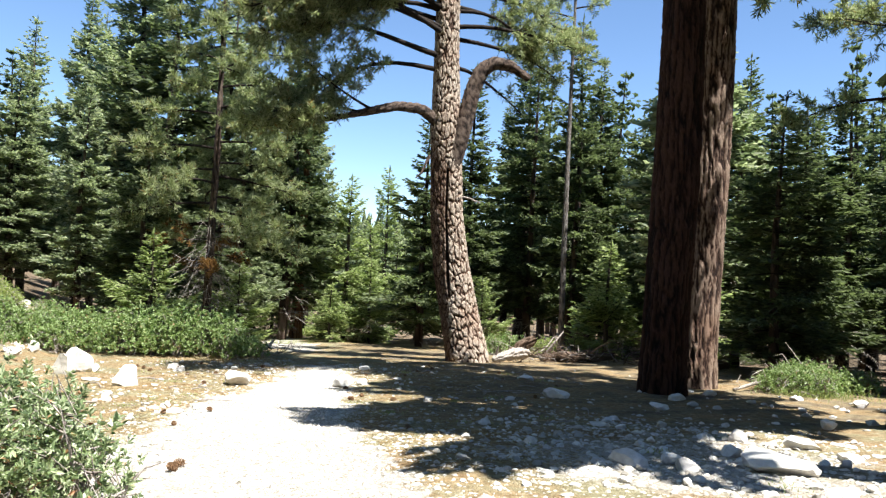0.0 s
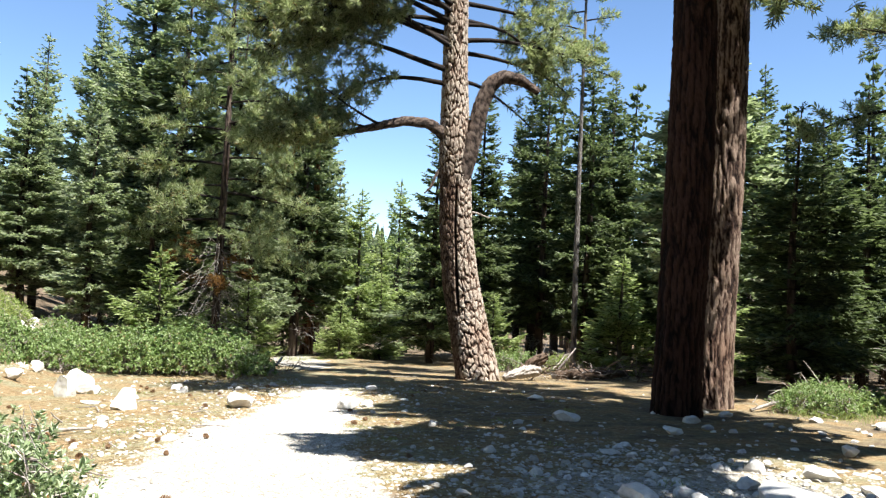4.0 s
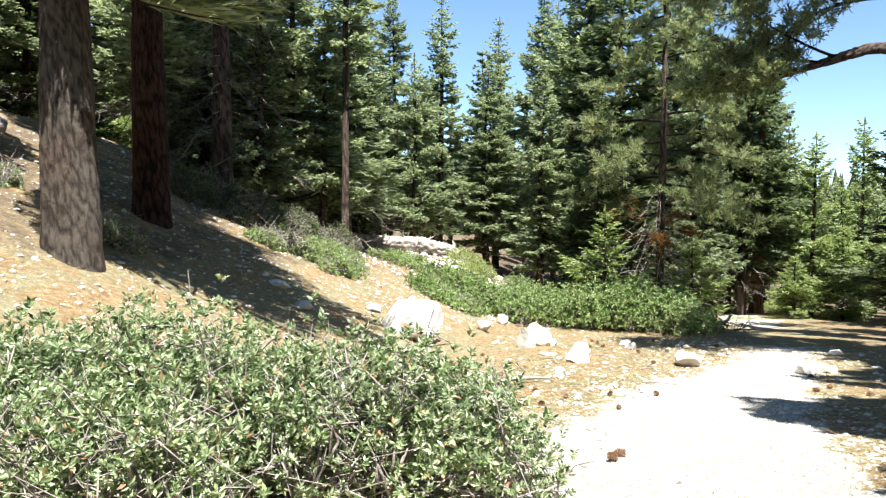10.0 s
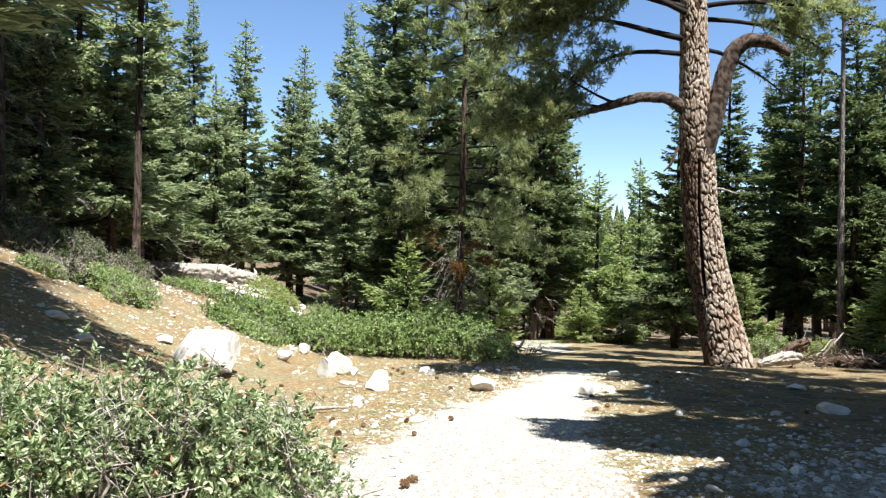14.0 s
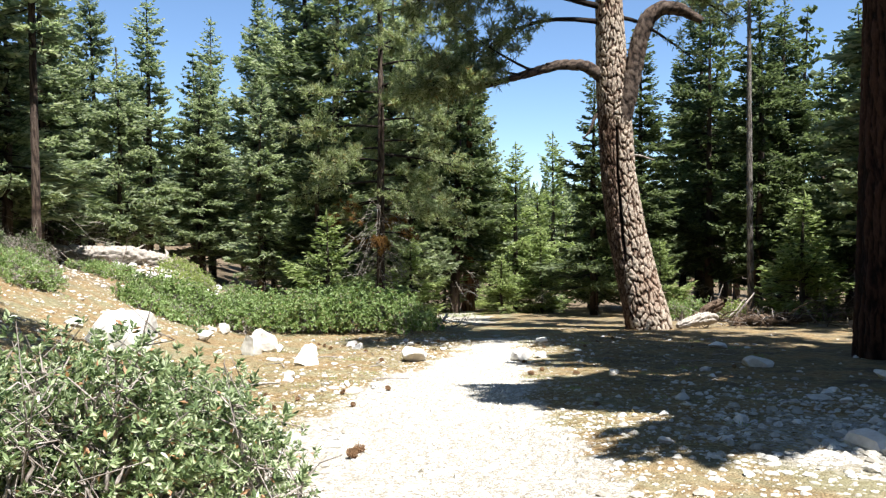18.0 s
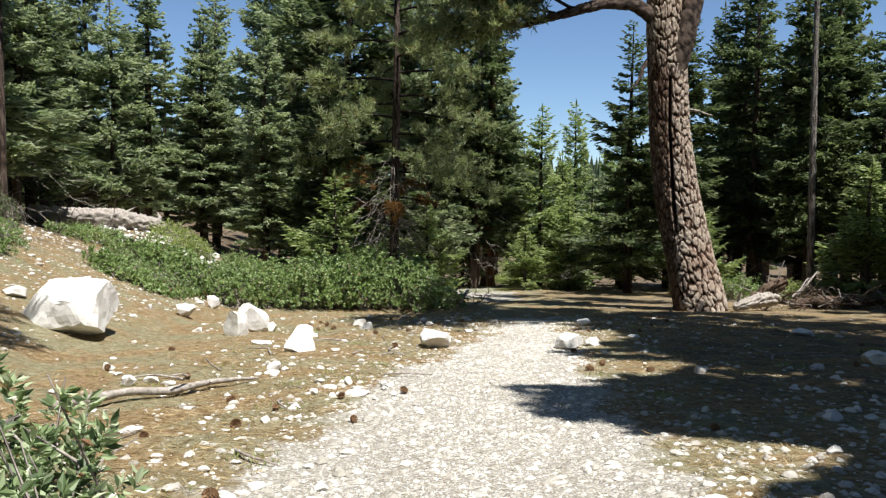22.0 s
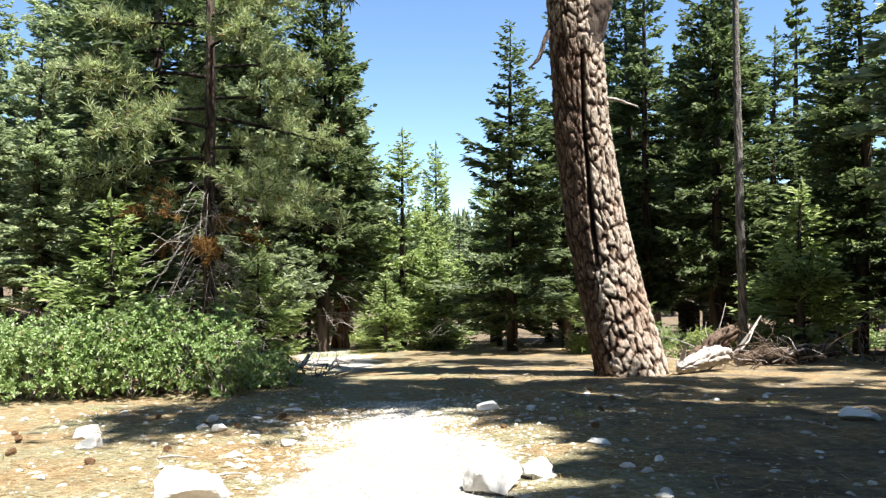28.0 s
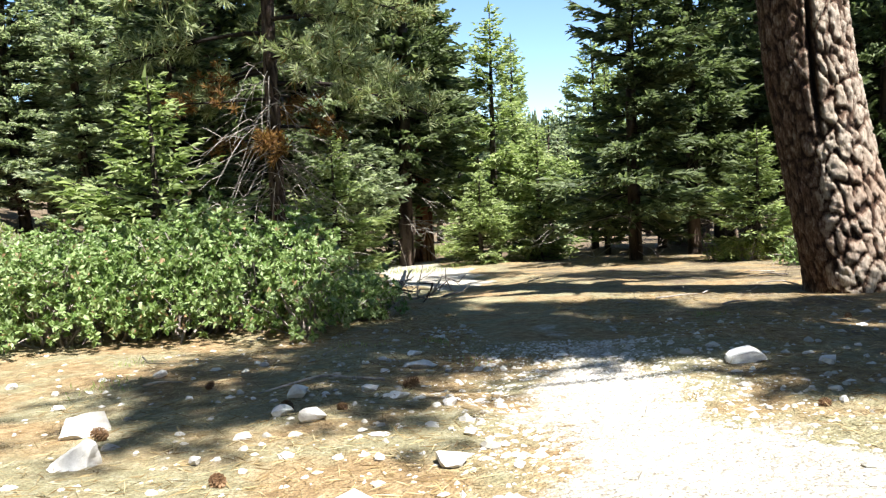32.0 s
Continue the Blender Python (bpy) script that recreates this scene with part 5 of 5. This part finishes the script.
# ---- fallen wood ----
def fallen(name, label, pts, rad, mat, seed, stubs=0, category="log", rough=0.18, end=DEADWOOD):
    """A fallen trunk or stick laid along points (x, y, height above the ground)."""
    r = np.random.default_rng(seed)
    x0, y0 = pts[0][:2]
    t = thing(name, x0, y0, ground_at(x0, y0), label, category)
    p = [(x - x0, y - y0, ground_at(x, y) - ground_at(x0, y0) + h) for x, y, h in pts]
    part("stem", trunk_mesh("stem", p, rad, mat, (40 if rough > 0.2 else 18) if max(rad) > 0.1 else 8, (max(rad) * 0.5 + 0.02) * (0.3 if rough > 0.2 else 1), 9 if rough > 0.2 else 6, 0.5, rough * max(rad), seed), t)
    for k in range(stubs):
        q = np.array(p[int(r.integers(0, len(p) - 1))]) + r.uniform(0, 1) * 0.2
        d = unit(r.normal(size=3) * (1, 1, 0.4) + (0, 0, 0.5))
        L = r.uniform(0.15, 0.5) * max(0.6, max(rad) * 5)
        v, f = tube_arrays([q, q + d * L * 0.5 + r.normal(size=3) * 0.03, q + d * L], [max(rad) * 0.3, max(rad) * 0.2, 0.008], 6)
        part("branch_stub", mesh_of("branch_stub", v, f, mat), t)
    for e in (0, -1):
        v, f = tube_arrays([p[e], np.array(p[e]) + (np.array(p[e]) - np.array(p[1 if e == 0 else -2])) * 0.004], [rad[e] * 0.97, 0.004], 14)
        part("cut_end", mesh_of("cut_end", v, f, end), t, "broken end")
    return t


fallen("fallen_log", "grey fallen trunk lying across the upper hillside", [(-18.0, 9.6, 0.2), (-17.3, 11.1, 0.2), (-16.7, 12.5, 0.2), (-16.1, 13.8, 0.2), (-15.5, 15.4, 0.16)], [0.25, 0.24, 0.24, 0.24, 0.2], DEADWOOD, 61, 2)
fallen("fallen_log", "bleached fallen trunk on the slope above the mat shrubs", [(-14.9, 34.6, 0.4), (-13.4, 35.3, 0.42), (-12.0, 35.8, 0.4), (-10.6, 36.0, 0.26), (-9.2, 36.0, 0.1)], [0.24, 0.36, 0.36, 0.26, 0.1], DEADWOOD, 62, 6, rough=0.32, end=DARKWOOD)
fallen("stick", "crooked weathered stick lying on the litter", [(-3.6, 11.7, 0.06), (-3.1, 12.4, 0.1), (-2.75, 12.6, 0.07), (-2.45, 13.05, 0.09), (-2.0, 13.5, 0.04)], [0.05, 0.045, 0.05, 0.035, 0.015], DEADWOOD, 64, 4, "stick")
fallen("root_log", "short bleached log with a rough pale face beside the great pine", [(8.95, 26.55, 0.12), (9.25, 26.7, 0.2), (9.7, 26.9, 0.28), (10.2, 27.1, 0.36), (10.5, 27.2, 0.36)], [0.07, 0.14, 0.19, 0.2, 0.13], DEADWOOD, 65, 7, rough=0.4)
fallen("root_log", "dark knotted stub leaning on a bleached log", [(9.8, 27.6, 0.2), (10.2, 27.5, 0.5), (10.6, 27.45, 0.78), (10.85, 27.4, 0.9)], [0.16, 0.2, 0.18, 0.10], DARKWOOD, 71, 6, rough=0.55)
fallen("root_log", "dark rotten log under the trees", [(11.6, 28.6, 0.15), (12.6, 29.0, 0.22), (13.8, 29.2, 0.2), (15.2, 29.8, 0.22)], [0.14, 0.2, 0.22, 0.12], DARKWOOD, 66, 8)
fallen("root_log", "dark heap of rotten wood under the trees", [(14.9, 26.6, 0.15), (16.0, 26.9, 0.3), (17.4, 26.6, 0.25), (18.6, 26.9, 0.2)], [0.16, 0.26, 0.24, 0.14], DARKWOOD, 67, 9)
fallen("fallen_branch", "brown dead branch with twigs under the trees", [(12.0, 29.6, 0.1), (12.4, 29.4, 0.7), (12.9, 29.6, 1.2)], [0.06, 0.05, 0.02], TWIG, 72, 7, "branch")
fallen("fallen_branch", "pale dead branch at the foot of the giant trunks", [(12.4, 17.6, 0.05), (13.3, 17.9, 0.2), (14.6, 18.6, 0.3)], [0.04, 0.05, 0.03], DEADWOOD, 68, 4, "branch")
fallen("fallen_branch", "bleached branch lying beside the bend of the trail", [(0.9, 29.4, 0.1), (1.4, 30.4, 0.25), (1.6, 31.6, 0.5)], [0.07, 0.06, 0.03], DEADWOOD, 69, 4, "branch")
fallen("fallen_branch", "pale branch lying on shaded litter", [(5.1, 15.6, 0.03), (5.3, 16.0, 0.06), (5.2, 16.5, 0.12)], [0.02, 0.02, 0.01], DEADWOOD, 70, 1, "branch")


def brush_pile(x, y, a, h, count, label, seed, mats):
    """A jumble of dead branches, each a part."""
    r = np.random.default_rng(seed)
    t = thing("brush_pile", x, y, ground_at(x, y), label, "branches")
    for k in range(count):
        q = np.array((r.normal() * a * 0.5, r.normal() * a * 0.4, 0.0))
        q[2] = ground_at(x + q[0], y + q[1]) - ground_at(x, y) + r.uniform(0, h * 0.5)
        d = unit(r.normal(size=3) * (1, 1, 0.45) + (0, 0, 0.3))
        L = r.uniform(0.35, 1.0) * a
        p = [q, q + d * L * 0.35 + r.normal(size=3) * 0.05, q + d * L * 0.7 + r.normal(size=3) * 0.09, q + d * L + r.normal(size=3) * 0.08 - (0, 0, 0.12 * L)]
        w = r.uniform(0.007, 0.024)
        v, f = tube_arrays(p, [w, w * 0.9, w * 0.6, 0.005], 6)
        part("branch", mesh_of("branch", v, f, mats[k % len(mats)]), t)


brush_pile(11.2, 28.3, 1.3, 0.9, 44, "tangled heap of brown and grey dead branches beside a log", 301, (DARKWOOD, TWIG, DARKWOOD))
brush_pile(12.8, 28.6, 1.5, 0.8, 40, "tangled heap of dark dead branches under conifers", 302, (DARKWOOD, TWIG))
brush_pile(15.0, 28.3, 1.6, 1.0, 44, "heap of rotten and bleached branches under a fir", 303, (DARKWOOD, TWIG, DARKWOOD))
brush_pile(1.4, 30.3, 1.1, 0.5, 26, "dark dead branches at the end of the mat shrub", 304, (DARKWOOD, TWIG))
# dark branches added in place of the shaded hollow below the log
brush_pile(-12.4, 34.6, 1.7, 0.6, 40, "dark branches standing in for the shade under a bleached log", 305, (DARKWOOD, DARKWOOD, TWIG))
brush_pile(14.2, 17.8, 1.4, 0.6, 26, "pale dead branches beside a green shrub", 307, (DEADWOOD, TWIG))
brush_pile(-13.4, 20.6, 1.8, 0.9, 36, "dark dead branches piled in the hillside shade", 308, (DARKWOOD, TWIG))
r = np.random.default_rng(91)
for k in range(46):
    y = r.uniform(9, 33)
    x = float(trail_x(y)) + (r.uniform(1.2, 7) if r.random() < 0.6 else -r.uniform(1.2, 4))
    if y > 25 and x < 1.4:
        continue
    a, L = r.uniform(0, 6.28), r.uniform(0.3, 1.1)
    fallen("twig", "thin dead twig lying on the forest floor", [(x, y, 0.02), (x + L * 0.5 * math.cos(a), y + L * 0.5 * math.sin(a), 0.05), (x + L * math.cos(a + 0.3), y + L * math.sin(a + 0.3), 0.02)], [0.014, 0.012, 0.006],
           (DEADWOOD, TWIG)[k % 2], 400 + k, 1, "twig")


# ---- fallen pine cones ----
def cone_mesh():
    bm = bmesh.new()
    n = 0
    for k in range(58):
        q = (k + 0.5) / 58
        rad = 0.045 * math.sin(math.pi * (0.12 + 0.8 * q)) ** 0.8
        a = k * 2.39996
        z = 0.13 * q
        o = Vector((math.cos(a), math.sin(a), 0))
        s = Vector((-math.sin(a), math.cos(a), 0))
        base = Vector((0, 0, z)) + o * rad * 0.35
        tip = Vector((0, 0, z + 0.012)) + o * (rad + 0.008)
        vs = [bm.verts.new(p) for p in (base - s * 0.006, base + s * 0.006, tip + s * 0.010, tip + o * 0.004, tip - s * 0.010)]
        bm.faces.new(vs)
        lo = [bm.verts.new(Vector(v.co) - Vector((0, 0, 0.005))) for v in vs]
        bm.faces.new(lo[::-1])
        for i in range(5):
            bm.faces.new((vs[i], lo[i], lo[(i + 1) % 5], vs[(i + 1) % 5]))
    bmesh.ops.create_icosphere(bm, subdivisions=1, radius=0.028, matrix=Matrix.Translation((0, 0, 0.065)) @ Matrix.Diagonal((1, 1, 2.1, 1)))
    me = bpy.data.meshes.new("pine_cone")
    bm.to_mesh(me)
    bm.free()
    me.materials.append(CONE)
    return me


CONE_MESH = cone_mesh()
G = "pine cones scattered on the ground"
places = [(-0.47, 8.4), (-0.24, 12.85), (-2.3, 18.1), (-0.9, 19.6), (-1.9, 20.3), (0.3, 21.6), (-1.2, 21.4)]
while len(places) < 46:
    y = r.uniform(8, 26)
    x = float(trail_x(y)) + (-r.uniform(0.7, 5.5) if r.random() < 0.62 else r.uniform(0.9, 6))
    places.append((x, y))
for k, (x, y) in enumerate(places):
    ob = new("pine_cone", CONE_MESH)
    s = r.uniform(0.6, 0.95)
    ob.matrix_world = Matrix.Translation((x, y, ground_at(x, y) + 0.03 * s)) @ Euler((radians(r.uniform(55, 100)), r.uniform(-0.4, 0.4), r.uniform(0, 6.28)), "XYZ").to_matrix().to_4x4() @ Matrix.Diagonal((s, s, s, 1))
    tagged(ob, "brown open pine cone lying on the ground", "pine cone", G)

# ---- needle litter and grass, too fine to count ----
n = 60000
hill = 16000
ys = 8 + 21 * r.random(n) ** 1.2
xs = trail_x(ys) + np.where(r.random(n) < 0.55, -1, 1) * (np.interp(ys, [7, 16, 26], [1.7, 1.2, 0.8]) + np.abs(r.normal(size=n)) * 2.4)
xs[:hill], ys[:hill] = r.uniform(-15, -4.5, hill), r.uniform(7, 25, hill)
zs = np.array([ground_at(a, b) for a, b in zip(xs, ys)])
d = unit(np.stack([r.normal(size=n), r.normal(size=n), r.normal(size=n) * 0.12], 1))
v, f = blades(np.stack([xs, ys, zs + 0.008], 1), d, r.uniform(0.08, 0.17, n), r.uniform(0.004, 0.008, n), r, 0.03)
LITTER = foliage("fallen needles", (0.15, 0.09, 0.04), (0.31, 0.22, 0.105), (0.48, 0.39, 0.23), None, 0.1, 0.8)
tagged(new("needle_litter", mesh_of("needle_litter", v, f, LITTER, False)), "dry orange-brown pine needles strewn over the ground", "litter", kind="stuff")
bs = []
for k in range(44):
    y = r.uniform(6, 27)
    x = float(trail_x(y)) + (-r.uniform(1.0, 5) if r.random() < 0.6 else r.uniform(1.2, 6))
    m = int(r.integers(25, 70))
    bs.append(np.stack([x + r.normal(size=m) * 0.13, y + r.normal(size=m) * 0.13], 1))
for x, y, k in ((13.2, 15.8, 260), (14.4, 16.2, 260), (2.6, 40, 300), (4.5, 42, 300), (6.5, 44, 300)):
    bs.append(np.stack([x + r.normal(size=k) * 0.6, y + r.normal(size=k) * 0.5], 1))
q = np.concatenate(bs)
zs = np.array([ground_at(a, b) for a, b in q])
d = unit(np.stack([r.normal(size=len(q)) * 0.4, r.normal(size=len(q)) * 0.4, np.ones(len(q))], 1))
v, f = blades(np.c_[q, zs - 0.01], d, r.uniform(0.03, 0.08, len(q)) * np.where(np.arange(len(q)) > len(q) - 1400, 4, 1), r.uniform(0.007, 0.012, len(q)), r, 0.12)
tagged(new("grass", mesh_of("grass", v, f, GRASS, False)), "sparse tufts of green grass in dry soil", "grass", kind="stuff")

# dry bare stems standing out of the trail shrubs
r = np.random.default_rng(95)
for k, (x, y, h) in enumerate(((-5.6, 5.4, 1.25), (-4.3, 6.0, 1.35), (-3.1, 6.4, 1.2), (-6.8, 5.2, 1.1))):
    t = thing("dry_stem", x, y, ground_at(x, y), "bare grey forked stem standing among shrub leaves", "branch")
    hp = Heap()
    for _ in range(4):
        a, b = r.normal(size=3) * (0.12, 0.12, 0), r.normal(size=3) * (0.25, 0.25, 0)
        hp.tube([(0, 0, 0), tuple(a + (0, 0, h * 0.55)), tuple(a + b + (0, 0, h * r.uniform(0.9, 1.05)))], [0.014, 0.009, 0.004], 4)
    part("stem", hp.mesh("stem", TWIG), t)
